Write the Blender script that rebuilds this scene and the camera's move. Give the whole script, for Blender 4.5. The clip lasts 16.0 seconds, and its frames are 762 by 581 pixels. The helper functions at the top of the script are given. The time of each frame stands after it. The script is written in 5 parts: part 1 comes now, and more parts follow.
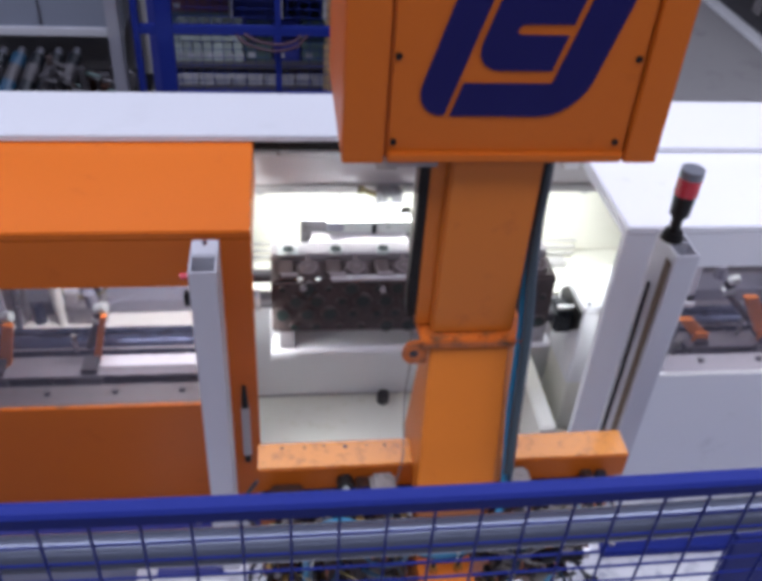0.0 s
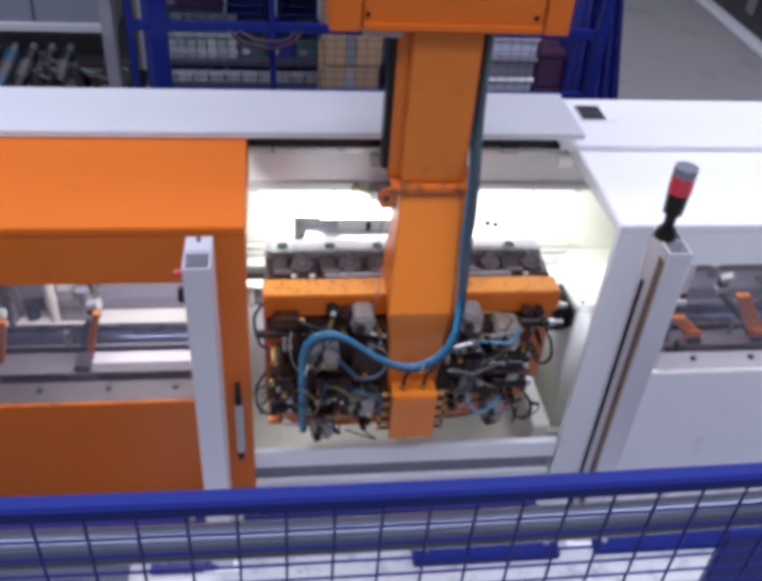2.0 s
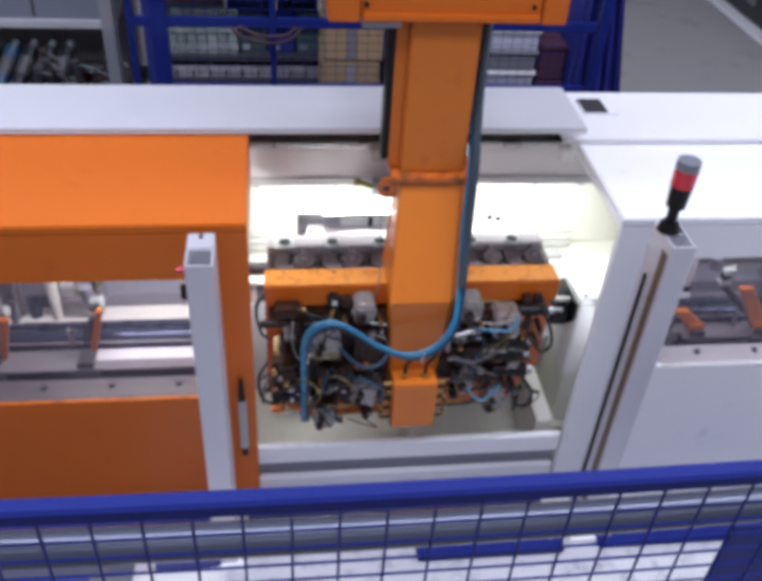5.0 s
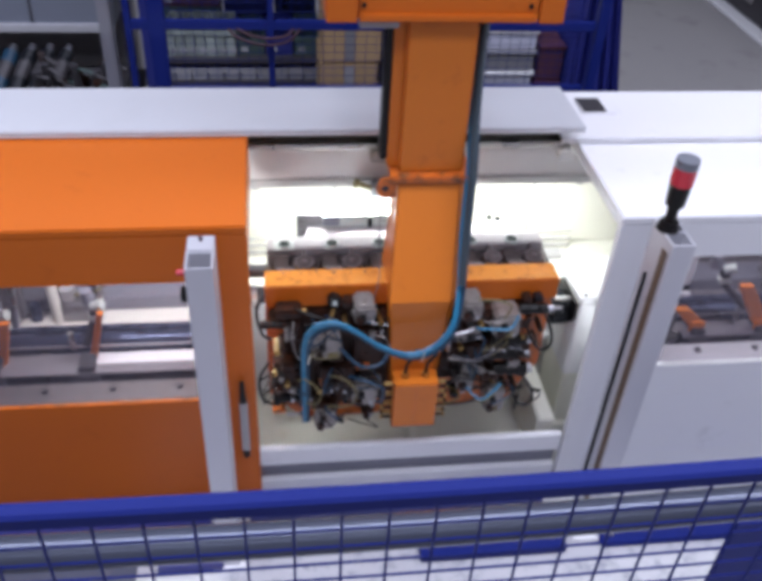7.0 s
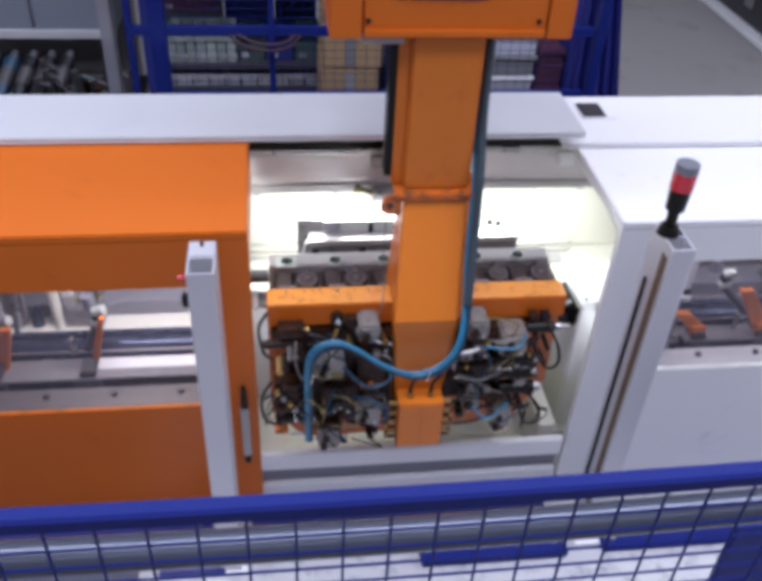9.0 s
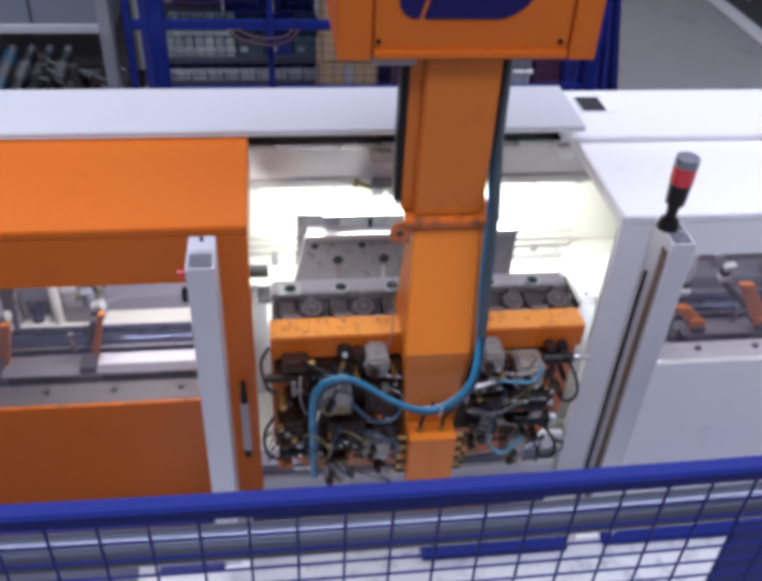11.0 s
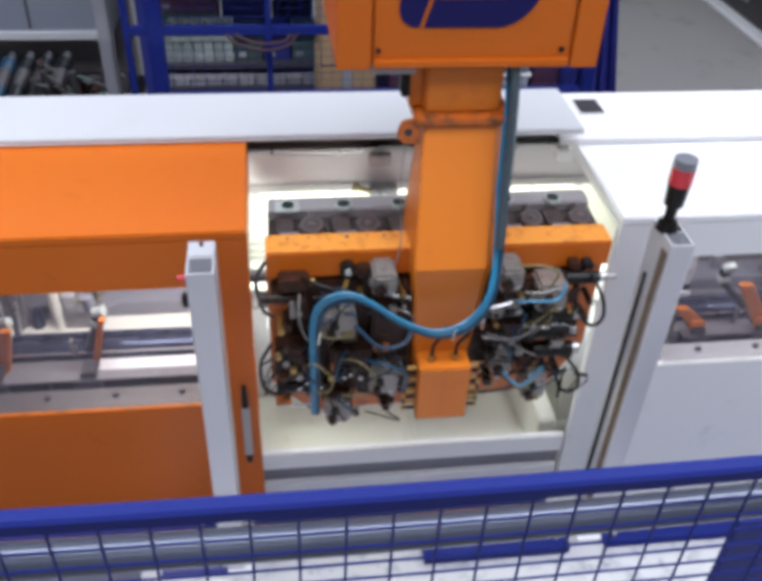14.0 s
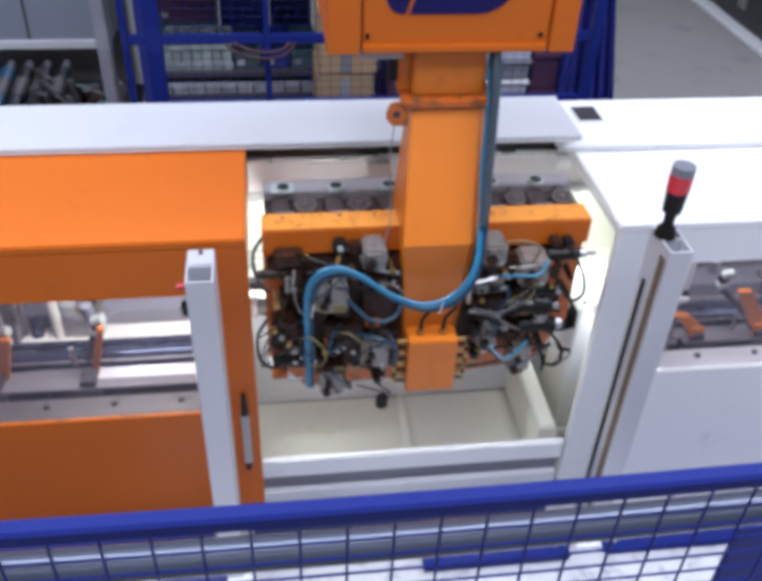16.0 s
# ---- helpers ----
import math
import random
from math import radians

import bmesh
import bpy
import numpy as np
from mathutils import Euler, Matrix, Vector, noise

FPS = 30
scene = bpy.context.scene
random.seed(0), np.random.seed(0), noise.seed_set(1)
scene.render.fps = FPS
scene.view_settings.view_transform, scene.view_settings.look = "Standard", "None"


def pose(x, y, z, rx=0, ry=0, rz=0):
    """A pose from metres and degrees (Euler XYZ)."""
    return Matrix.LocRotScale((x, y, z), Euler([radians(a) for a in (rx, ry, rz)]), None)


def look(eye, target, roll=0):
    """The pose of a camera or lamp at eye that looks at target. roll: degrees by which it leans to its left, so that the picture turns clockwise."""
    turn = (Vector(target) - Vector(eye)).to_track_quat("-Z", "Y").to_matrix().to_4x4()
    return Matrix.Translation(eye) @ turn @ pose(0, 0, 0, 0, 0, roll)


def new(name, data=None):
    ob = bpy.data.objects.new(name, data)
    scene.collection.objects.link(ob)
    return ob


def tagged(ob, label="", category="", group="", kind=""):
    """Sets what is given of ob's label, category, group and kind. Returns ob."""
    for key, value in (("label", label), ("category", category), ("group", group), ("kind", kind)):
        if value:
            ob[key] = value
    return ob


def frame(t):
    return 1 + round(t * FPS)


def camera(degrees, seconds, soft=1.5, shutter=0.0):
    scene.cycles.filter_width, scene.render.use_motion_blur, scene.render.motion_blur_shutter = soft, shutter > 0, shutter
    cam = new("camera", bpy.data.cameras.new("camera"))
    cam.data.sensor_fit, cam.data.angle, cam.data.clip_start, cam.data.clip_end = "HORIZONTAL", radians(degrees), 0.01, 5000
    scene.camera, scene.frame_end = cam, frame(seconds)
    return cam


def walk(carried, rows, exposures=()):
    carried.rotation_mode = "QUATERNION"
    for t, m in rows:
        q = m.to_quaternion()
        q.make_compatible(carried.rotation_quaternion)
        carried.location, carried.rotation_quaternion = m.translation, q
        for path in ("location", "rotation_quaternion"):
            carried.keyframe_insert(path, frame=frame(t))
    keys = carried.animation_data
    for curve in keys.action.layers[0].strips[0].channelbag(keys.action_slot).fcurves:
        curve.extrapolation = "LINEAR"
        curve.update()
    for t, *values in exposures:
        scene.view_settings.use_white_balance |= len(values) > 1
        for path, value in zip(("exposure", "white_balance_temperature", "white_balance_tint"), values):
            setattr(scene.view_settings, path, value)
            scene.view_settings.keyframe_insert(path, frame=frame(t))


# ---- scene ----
cam = camera(48.88, 16.0, soft=5.0)
EYE = 2.9
# a hand-held camera that sways by a centimetre and turns
walk(cam, [(t, pose(x, y, EYE + z, rx, ry, rz)) for t, x, y, z, rx, ry, rz in (
    (0, 0.0041, -0.0029, -0.0002, 52.202, -3.195, -5.812),
    (0.5, 0.0058, -0.0037, -0.0012, 52.208, -3.381, -5.804),
    (1, 0.0033, -0.0051, -0.0027, 52.304, -3.478, -6.011),
    (1.5, 0.0025, -0.0065, -0.0017, 52.226, -3.410, -6.173),
    (2, 0.0010, -0.0057, -0.0024, 52.098, -3.600, -6.089),
    (2.5, 0.0018, -0.0036, -0.0046, 51.957, -3.486, -6.304),
    (3, 0.0026, -0.0059, -0.0016, 51.639, -3.338, -6.262),
    (3.5, 0.0041, -0.0029, -0.0029, 51.727, -3.176, -6.276),
    (4, 0.0007, -0.0006, -0.0002, 51.635, -3.226, -6.202),
    (6.5, -0.0007, 0.0005, 0.0005, 51.764, -3.003, -6.331),
    (7, 0.0000, -0.0000, -0.0000, 51.768, -2.808, -6.511),
    (7.5, -0.0000, -0.0011, 0.0011, 51.788, -2.805, -6.406),
    (8, -0.0010, -0.0023, 0.0033, 51.841, -2.784, -6.382),
    (8.5, -0.0009, -0.0033, 0.0019, 51.887, -2.758, -6.399),
    (9, -0.0012, -0.0046, 0.0036, 52.106, -2.691, -6.534),
    (11.5, -0.0035, -0.0023, 0.0034, 51.676, -2.605, -6.697),
    (12, -0.0033, -0.0046, 0.0068, 51.671, -2.569, -6.740),
    (12.5, -0.0031, -0.0053, 0.0029, 51.913, -2.654, -6.761),
    (13, -0.0057, -0.0068, 0.0055, 51.928, -2.524, -6.818),
    (13.5, -0.0026, -0.0047, 0.0037, 51.974, -2.319, -6.863),
    (14, -0.0023, -0.0061, 0.0053, 51.989, -2.261, -6.919),
    (14.5, -0.0001, -0.0056, 0.0043, 52.019, -2.037, -7.005),
    (15, -0.0033, -0.0068, 0.0087, 52.124, -2.205, -6.927),
    (15.5, -0.0023, -0.0042, 0.0053, 52.366, -2.150, -7.065),
    (16, -0.0040, -0.0060, 0.0087, 52.459, -2.158, -7.107),
)], exposures=((0.0, -0.02, 6050, 8), (1.0, 0.0, 6050, 8), (2.0, 0.07, 6080, 7), (12.3, 0.07, 6150, 6), (12.8, 0.07, 6300, 3), (13.3, 0.18, 6450, -2), (14.0, 0.37, 6450, -2), (14.8, 0.42, 6200, 0), (16.0, 0.42, 6100, 1)))


# ---- light: the hall's ceiling luminaires ----
def strip_lamp(x, y, z, length, width, watts):
    data = bpy.data.lights.new("hall_lamp", "AREA")
    data.shape, data.size, data.size_y, data.energy = "RECTANGLE", length, width, watts
    data.color = (0.955, 0.93, 1.075)
    lamp = new("hall_lamp", data)
    lamp.matrix_basis = look((x, y, z), (x, y + 0.001, 0))
    return lamp


strip_lamp(1.0, -4.5, 6.8, 16, 0.9, 150)
strip_lamp(1.0, -0.2, 6.8, 16, 1.4, 375)
strip_lamp(1.0, 2.1, 6.8, 16, 1.4, 545)
strip_lamp(1.0, 6.5, 6.8, 16, 1.4, 95)


def work_lamp(x, y, z, length, watts, aim):
    data = bpy.data.lights.new("work_lamp", "AREA")
    data.shape, data.size, data.size_y, data.energy = "RECTANGLE", length, 0.04, watts
    data.color = (1.0, 0.99, 0.92)
    lamp = new("work_lamp", data)
    lamp.matrix_basis = look((x, y, z), (x, y + aim[0], z + aim[1]))
    return lamp


# fill light added at the station's sides to brighten the tray; no known source
def side_lamp(x, y, z, watts, way):
    data = bpy.data.lights.new("side_lamp", "AREA")
    data.shape, data.size, data.size_y, data.energy = "RECTANGLE", 0.05, 0.5, watts
    data.color = (1.0, 0.995, 0.97)
    lamp = new("side_lamp", data)
    lamp.matrix_basis = look((x, y, z), (x + way, y + 0.25, z - 0.5))
    return lamp


side_lamp(-0.165, 2.36, EYE - 2.2, 2.3, 1)
side_lamp(1.29, 2.36, EYE - 2.2, 0.2, -1)

# unseen: an assumed machine lamp under the drive beam, fills added under both guard hoods
work_lamp(0.58, 2.74, EYE - 1.742, 1.35, 13.0, (0.1, -1))
work_lamp(-0.52, 2.50, EYE - 1.545, 0.6, 9, (0.25, -1))
work_lamp(2.8, 2.50, EYE - 1.545, 2.5, 12, (0.25, -1))

world = bpy.data.worlds.new("hall_air")
world.use_nodes = True
world.node_tree.nodes["Background"].inputs["Color"].default_value = (0.80, 0.86, 1.0, 1)
world.node_tree.nodes["Background"].inputs["Strength"].default_value = 0.18
scene.world = world


# ---- materials ----
def material(name, colour, rough=0.5, metal=0.0, vary=0.12, grain=60.0, stain=3.0, bump=0.05, dirt=None, dirt_amount=0.0, coat=0.0, per_piece=0.0, glow=0.0, shine=0.5):
    """Base colour varied at two scales, uneven gloss, fine relief and, if given, stains of a second colour."""
    m = bpy.data.materials.new(name)
    m.use_nodes = True
    nt = m.node_tree
    b = nt.nodes["Principled BSDF"]
    co = nt.nodes.new("ShaderNodeTexCoord")
    fine = nt.nodes.new("ShaderNodeTexNoise")
    fine.inputs["Scale"].default_value, fine.inputs["Detail"].default_value = grain, 4
    wide = nt.nodes.new("ShaderNodeTexNoise")
    wide.inputs["Scale"].default_value, wide.inputs["Detail"].default_value = stain, 6
    for n in (fine, wide):
        nt.links.new(co.outputs["Object"], n.inputs["Vector"])
    mix = nt.nodes.new("ShaderNodeMixRGB")
    mix.inputs[1].default_value = (*[c * (1 - vary) for c in colour], 1)
    mix.inputs[2].default_value = (*[min(1, c * (1 + vary)) for c in colour], 1)
    add = nt.nodes.new("ShaderNodeMath")
    add.operation = "MULTIPLY_ADD"
    add.inputs[1].default_value = 0.35
    nt.links.new(fine.outputs["Fac"], add.inputs[0])
    half = nt.nodes.new("ShaderNodeMath")
    half.operation = "MULTIPLY"
    half.inputs[1].default_value = 0.65
    nt.links.new(wide.outputs["Fac"], half.inputs[0])
    nt.links.new(half.outputs[0], add.inputs[2])
    nt.links.new(add.outputs[0], mix.inputs[0])
    last = mix.outputs[0]
    if per_piece:
        info = nt.nodes.new("ShaderNodeObjectInfo")
        hsv = nt.nodes.new("ShaderNodeHueSaturation")
        rng = nt.nodes.new("ShaderNodeMapRange")
        rng.inputs["To Min"].default_value, rng.inputs["To Max"].default_value = 1 - per_piece, 1 + per_piece
        nt.links.new(info.outputs["Random"], rng.inputs["Value"])
        nt.links.new(rng.outputs[0], hsv.inputs["Value"])
        nt.links.new(last, hsv.inputs["Color"])
        last = hsv.outputs[0]
    if dirt:
        blot = nt.nodes.new("ShaderNodeTexNoise")
        blot.inputs["Scale"].default_value, blot.inputs["Detail"].default_value = stain * 3.1, 8
        blot.inputs["Roughness"].default_value = 0.7
        nt.links.new(co.outputs["Object"], blot.inputs["Vector"])
        ramp = nt.nodes.new("ShaderNodeMapRange")
        ramp.inputs["From Min"].default_value = 0.62 - 0.25 * dirt_amount
        ramp.inputs["From Max"].default_value = 0.80 - 0.25 * dirt_amount
        nt.links.new(blot.outputs["Fac"], ramp.inputs["Value"])
        over = nt.nodes.new("ShaderNodeMixRGB")
        over.inputs[2].default_value = (*dirt, 1)
        nt.links.new(ramp.outputs[0], over.inputs[0])
        nt.links.new(last, over.inputs[1])
        last = over.outputs[0]
    nt.links.new(last, b.inputs["Base Color"])
    gloss = nt.nodes.new("ShaderNodeMapRange")
    gloss.inputs["To Min"].default_value, gloss.inputs["To Max"].default_value = max(0.03, rough - 0.1), min(1, rough + 0.1)
    nt.links.new(wide.outputs["Fac"], gloss.inputs["Value"])
    nt.links.new(gloss.outputs[0], b.inputs["Roughness"])
    b.inputs["Metallic"].default_value = metal
    b.inputs["Coat Weight"].default_value = coat
    b.inputs["Specular IOR Level"].default_value = shine
    if bump:
        bp = nt.nodes.new("ShaderNodeBump")
        bp.inputs["Strength"].default_value, bp.inputs["Distance"].default_value = bump, 0.002
        nt.links.new(fine.outputs["Fac"], bp.inputs["Height"])
        nt.links.new(bp.outputs[0], b.inputs["Normal"])
    if glow:
        b.inputs["Emission Color"].default_value = (*colour, 1)
        b.inputs["Emission Strength"].default_value = glow
    return m


ORANGE = material("orange_enamel", (0.55, 0.125, 0.007), 0.44, shine=0.4, vary=0.06, grain=220, stain=2.2, bump=0.04, dirt=(0.43, 0.094, 0.004), dirt_amount=0.1)
# lit copy of the orange: stronger light on ram and brackets put into the colour
ORANGE_LIT = material("lit_orange_enamel", (0.60, 0.166, 0.014), 0.40, shine=0.5, vary=0.06, grain=220, stain=2.6, bump=0.04, dirt=(0.45, 0.11, 0.012), dirt_amount=0.12)
ORANGE_WORN = material("worn_orange_enamel", (0.55, 0.130, 0.016), 0.33, shine=0.6, vary=0.1, grain=180, stain=7, bump=0.08, dirt=(0.12, 0.06, 0.03), dirt_amount=0.55)
WHITE = material("white_enamel", (0.78, 0.78, 0.81), 0.35, vary=0.03, grain=200, stain=1.6, bump=0.03, dirt=(0.62, 0.62, 0.64), dirt_amount=0.1)
CREAM = material("cream_enamel", (0.79, 0.78, 0.71), 0.4, vary=0.04, grain=150, stain=3, bump=0.03, dirt=(0.66, 0.64, 0.52), dirt_amount=0.15)
GREY = material("grey_enamel", (0.42, 0.41, 0.42), 0.45, vary=0.06, grain=150, stain=3, bump=0.04)
BLUE = material("ultramarine_enamel", (0.010, 0.018, 0.145), 0.42, vary=0.10, grain=200, stain=4, bump=0.03, shine=0.14)
BLUE_DARK = material("dark_blue_enamel", (0.018, 0.024, 0.16), 0.4, vary=0.15, grain=120, stain=4)
LOGO = material("navy_lacquer", (0.011, 0.010, 0.085), 0.4, vary=0.08, grain=200, stain=5, bump=0.0, shine=0.2)
ALU = material("anodised_aluminium", (0.60, 0.60, 0.65), 0.42, 0.35, vary=0.05, grain=260, stain=5, bump=0.04)
STEEL = material("ground_steel", (0.50, 0.49, 0.50), 0.28, 0.9, vary=0.12, grain=120, stain=8, bump=0.05)
STEEL_DULL = material("dull_machined_steel", (0.36, 0.34, 0.35), 0.45, 0.6, vary=0.15, grain=140, stain=9, bump=0.06, dirt=(0.10, 0.08, 0.07), dirt_amount=0.3)
IRON = material("raw_cast_iron", (0.058, 0.042, 0.041), 0.5, 0.2, vary=0.35, grain=90, stain=14, bump=0.35, dirt=(0.03, 0.02, 0.02), dirt_amount=0.5)
IRON_CUT = material("milled_cast_iron", (0.42, 0.395, 0.41), 0.35, 0.5, vary=0.12, grain=160, stain=10, bump=0.05)
BLACK = material("black_plastic", (0.008, 0.007, 0.007), 0.36, shine=0.3, vary=0.25, grain=100, stain=8)
BORE = material("dark_bore", (0.006, 0.014, 0.012), 0.5, vary=0.3, grain=60, stain=9, bump=0)
RUBBER = material("black_rubber", (0.009, 0.008, 0.009), 0.5, shine=0.3, vary=0.2, grain=90, stain=8)
HOSE = material("blue_polyurethane_hose", (0.030, 0.185, 0.33), 0.3, vary=0.12, grain=90, stain=6, coat=0.3)
HOSE_DARK = material("petrol_blue_hose", (0.012, 0.045, 0.09), 0.35, vary=0.15, grain=90, stain=6, coat=0.2)
BRASS = material("brass_fitting", (0.45, 0.29, 0.10), 0.35, 0.8, vary=0.15, grain=90, stain=9)
YELLOW = material("yellow_cable", (0.18, 0.145, 0.06), 0.5, vary=0.12, grain=90, stain=9)
RED = material("red_lens_plastic", (0.55, 0.03, 0.05), 0.25, vary=0.1, grain=60, stain=9, coat=0.5)
LENS = material("smoked_cap_plastic", (0.16, 0.17, 0.20), 0.3, vary=0.1, grain=60, stain=9, coat=0.3)
BRONZE = material("brown_slot_lining", (0.13, 0.085, 0.055), 0.5, vary=0.3, grain=60, stain=6, dirt=(0.05, 0.03, 0.02), dirt_amount=0.4)
FLOOR = material("sealed_concrete", (0.30, 0.29, 0.29), 0.38, vary=0.10, grain=25, stain=0.8, bump=0.05, dirt=(0.20, 0.19, 0.19), dirt_amount=0.3)
FIXTURE = material("ground_grey_tool_steel", (0.25, 0.245, 0.265), 0.38, 0.35, vary=0.15, grain=140, stain=9, bump=0.05, dirt=(0.07, 0.06, 0.06), dirt_amount=0.35)
FLOOR_PALE = material("pale_floor_plate", (0.45, 0.45, 0.49), 0.35, vary=0.06, grain=60, stain=4, bump=0.04, dirt=(0.20, 0.21, 0.26), dirt_amount=0.45)
WALL = material("hall_wall_panel", (0.42, 0.42, 0.45), 0.7, vary=0.06, grain=30, stain=0.6)
CEILING = material("hall_ceiling_sheet", (0.55, 0.55, 0.57), 0.7, vary=0.06, grain=30, stain=0.6)
CARD = material("corrugated_cardboard", (0.34, 0.23, 0.12), 0.8, vary=0.12, grain=70, stain=5, per_piece=0.15)
BIN = material("grey_white_bin_plastic", (0.24, 0.24, 0.26), 0.5, vary=0.08, grain=60, stain=5, per_piece=0.25)
CRATE_RED = material("dull_red_crate_plastic", (0.075, 0.026, 0.042), 0.5, vary=0.12, grain=60, stain=5, per_piece=0.25)
CRATE_GREEN = material("dull_green_crate_plastic", (0.045, 0.075, 0.075), 0.5, vary=0.12, grain=60, stain=5, per_piece=0.25)
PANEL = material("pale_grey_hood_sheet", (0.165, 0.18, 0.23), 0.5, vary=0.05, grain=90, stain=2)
TUBE = material("brushed_aluminium_tube", (0.085, 0.095, 0.135), 0.20, 0.5, vary=0.12, grain=200, stain=5, bump=0.03)
OILY = material("oily_brown_casting", (0.026, 0.011, 0.007), 0.36, 0.1, vary=0.4, grain=110, stain=16, bump=0.2, shine=0.3, dirt=(0.085, 0.023, 0.008), dirt_amount=0.42)
# colour of the air hoses where they run in shade
HOSE_SHADE = material("shaded_hose_grey", (0.035, 0.052, 0.066), 0.42, vary=0.2, grain=120, stain=9, bump=0.08)
HOSE_RED = material("dark_red_rubber", (0.035, 0.010, 0.022), 0.6, vary=0.2, grain=60, stain=5)
TARP = material("ultramarine_tarpaulin_cloth", (0.026, 0.032, 0.22), 0.6, vary=0.15, grain=140, stain=4, bump=0.08, shine=0.25)
SLATE = material("slate_blue_floor_tone", (0.075, 0.085, 0.125), 0.4, vary=0.15, grain=60, stain=3, bump=0.04, dirt=(0.14, 0.14, 0.17), dirt_amount=0.3)
SILL = material("oily_grey_sill_steel", (0.16, 0.145, 0.145), 0.42, 0.4, vary=0.15, grain=140, stain=9, bump=0.06, dirt=(0.09, 0.075, 0.07), dirt_amount=0.35)
IRON_TOP = material("grey_cast_iron_top", (0.12, 0.096, 0.10), 0.38, 0.3, vary=0.3, grain=90, stain=16, bump=0.3, dirt=(0.05, 0.035, 0.035), dirt_amount=0.45)
BEAM = material("pale_lilac_grey_enamel", (0.60, 0.58, 0.60), 0.4, vary=0.05, grain=150, stain=3, bump=0.03)
BAR = material("blued_steel_bar", (0.045, 0.055, 0.10), 0.28, 0.6, vary=0.2, grain=140, stain=8, bump=0.04)
VALVE = material("bright_die_cast_zinc", (0.29, 0.265, 0.25), 0.32, 0.55, vary=0.2, grain=120, stain=12, bump=0.06, dirt=(0.10, 0.07, 0.06), dirt_amount=0.35)
LABEL = material("pale_sticker", (0.70, 0.70, 0.62), 0.6, vary=0.05, grain=60, stain=5, bump=0)
BOSS = material("bright_milled_boss", (0.52, 0.56, 0.54), 0.3, 0.35, vary=0.1, grain=160, stain=10, bump=0.03)
# white enamel with the weaker light on the left cover put into its colour
COVER = material("dimmed_white_enamel", (0.53, 0.54, 0.575), 0.38, vary=0.04, grain=200, stain=1.2, bump=0.03, dirt=(0.50, 0.51, 0.54), dirt_amount=0.2)
# grey of posts and fittings, also the painted shade under the tray lip
POST_GREY = material("grey_metal_and_lip_shade", (0.24, 0.24, 0.29), 0.45, 0.3, vary=0.1, grain=160, stain=5, bump=0.04)
BLACK_ROLL = material("blackened_steel", (0.014, 0.016, 0.022), 0.3, 0.4, vary=0.2, grain=120, stain=7)
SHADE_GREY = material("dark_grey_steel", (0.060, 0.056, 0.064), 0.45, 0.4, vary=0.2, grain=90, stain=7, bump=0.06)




def clear_sheet(name, tint, haze, amount):
    """Scratched clear plastic: see-through, with a faint milky gloss."""
    m = bpy.data.materials.new(name)
    m.use_nodes = True
    nt = m.node_tree
    b = nt.nodes["Principled BSDF"]
    b.inputs["Base Color"].default_value = (*haze, 1)
    b.inputs["Roughness"].default_value = 0.22
    clear = nt.nodes.new("ShaderNodeBsdfTransparent")
    clear.inputs["Color"].default_value = (*tint, 1)
    cloud = nt.nodes.new("ShaderNodeTexNoise")
    cloud.inputs["Scale"].default_value = 5
    span = nt.nodes.new("ShaderNodeMapRange")
    span.inputs["From Min"].default_value, span.inputs["From Max"].default_value = 0.3, 0.7
    span.inputs["To Min"].default_value, span.inputs["To Max"].default_value = amount * 0.6, amount * 1.4
    mix = nt.nodes.new("ShaderNodeMixShader")
    nt.links.new(cloud.outputs["Fac"], span.inputs["Value"])
    nt.links.new(span.outputs["Result"], mix.inputs["Fac"])
    nt.links.new(clear.outputs[0], mix.inputs[1])
    nt.links.new(b.outputs[0], mix.inputs[2])
    nt.links.new(mix.outputs[0], nt.nodes["Material Output"].inputs["Surface"])
    return m


# scuffed orange, base lightened to paint in the sheen and bloom on top
ORANGE_SHEEN = material("scuffed_orange_painted_sheen", (0.72, 0.28, 0.05), 0.2, shine=1.0, vary=0.12, grain=140, stain=9, bump=0.06, coat=0.5, dirt=(0.36, 0.13, 0.03), dirt_amount=0.4)
PALE_CRATE = material("pale_lilac_grey_plastic", (0.44, 0.45, 0.54), 0.5, vary=0.08, grain=60, stain=5, per_piece=0.3)
PASTEL = material("pale_green_grey_bin_plastic", (0.20, 0.23, 0.22), 0.5, vary=0.08, grain=60, stain=5, per_piece=0.3)
# grey metal lightened so that the window's haze is in the colour
HAZE_GREY = material("haze_toned_grey", (0.20, 0.185, 0.20), 0.5, 0.2, vary=0.2, grain=90, stain=9, bump=0.08)


CLEAR = clear_sheet("scratched_polycarbonate", (0.90, 0.87, 0.92), (0.42, 0.39, 0.46), 0.10)


# ---- building helpers ----
def Z(drop):
    """Height of what lies that far below the eye."""
    return EYE - drop


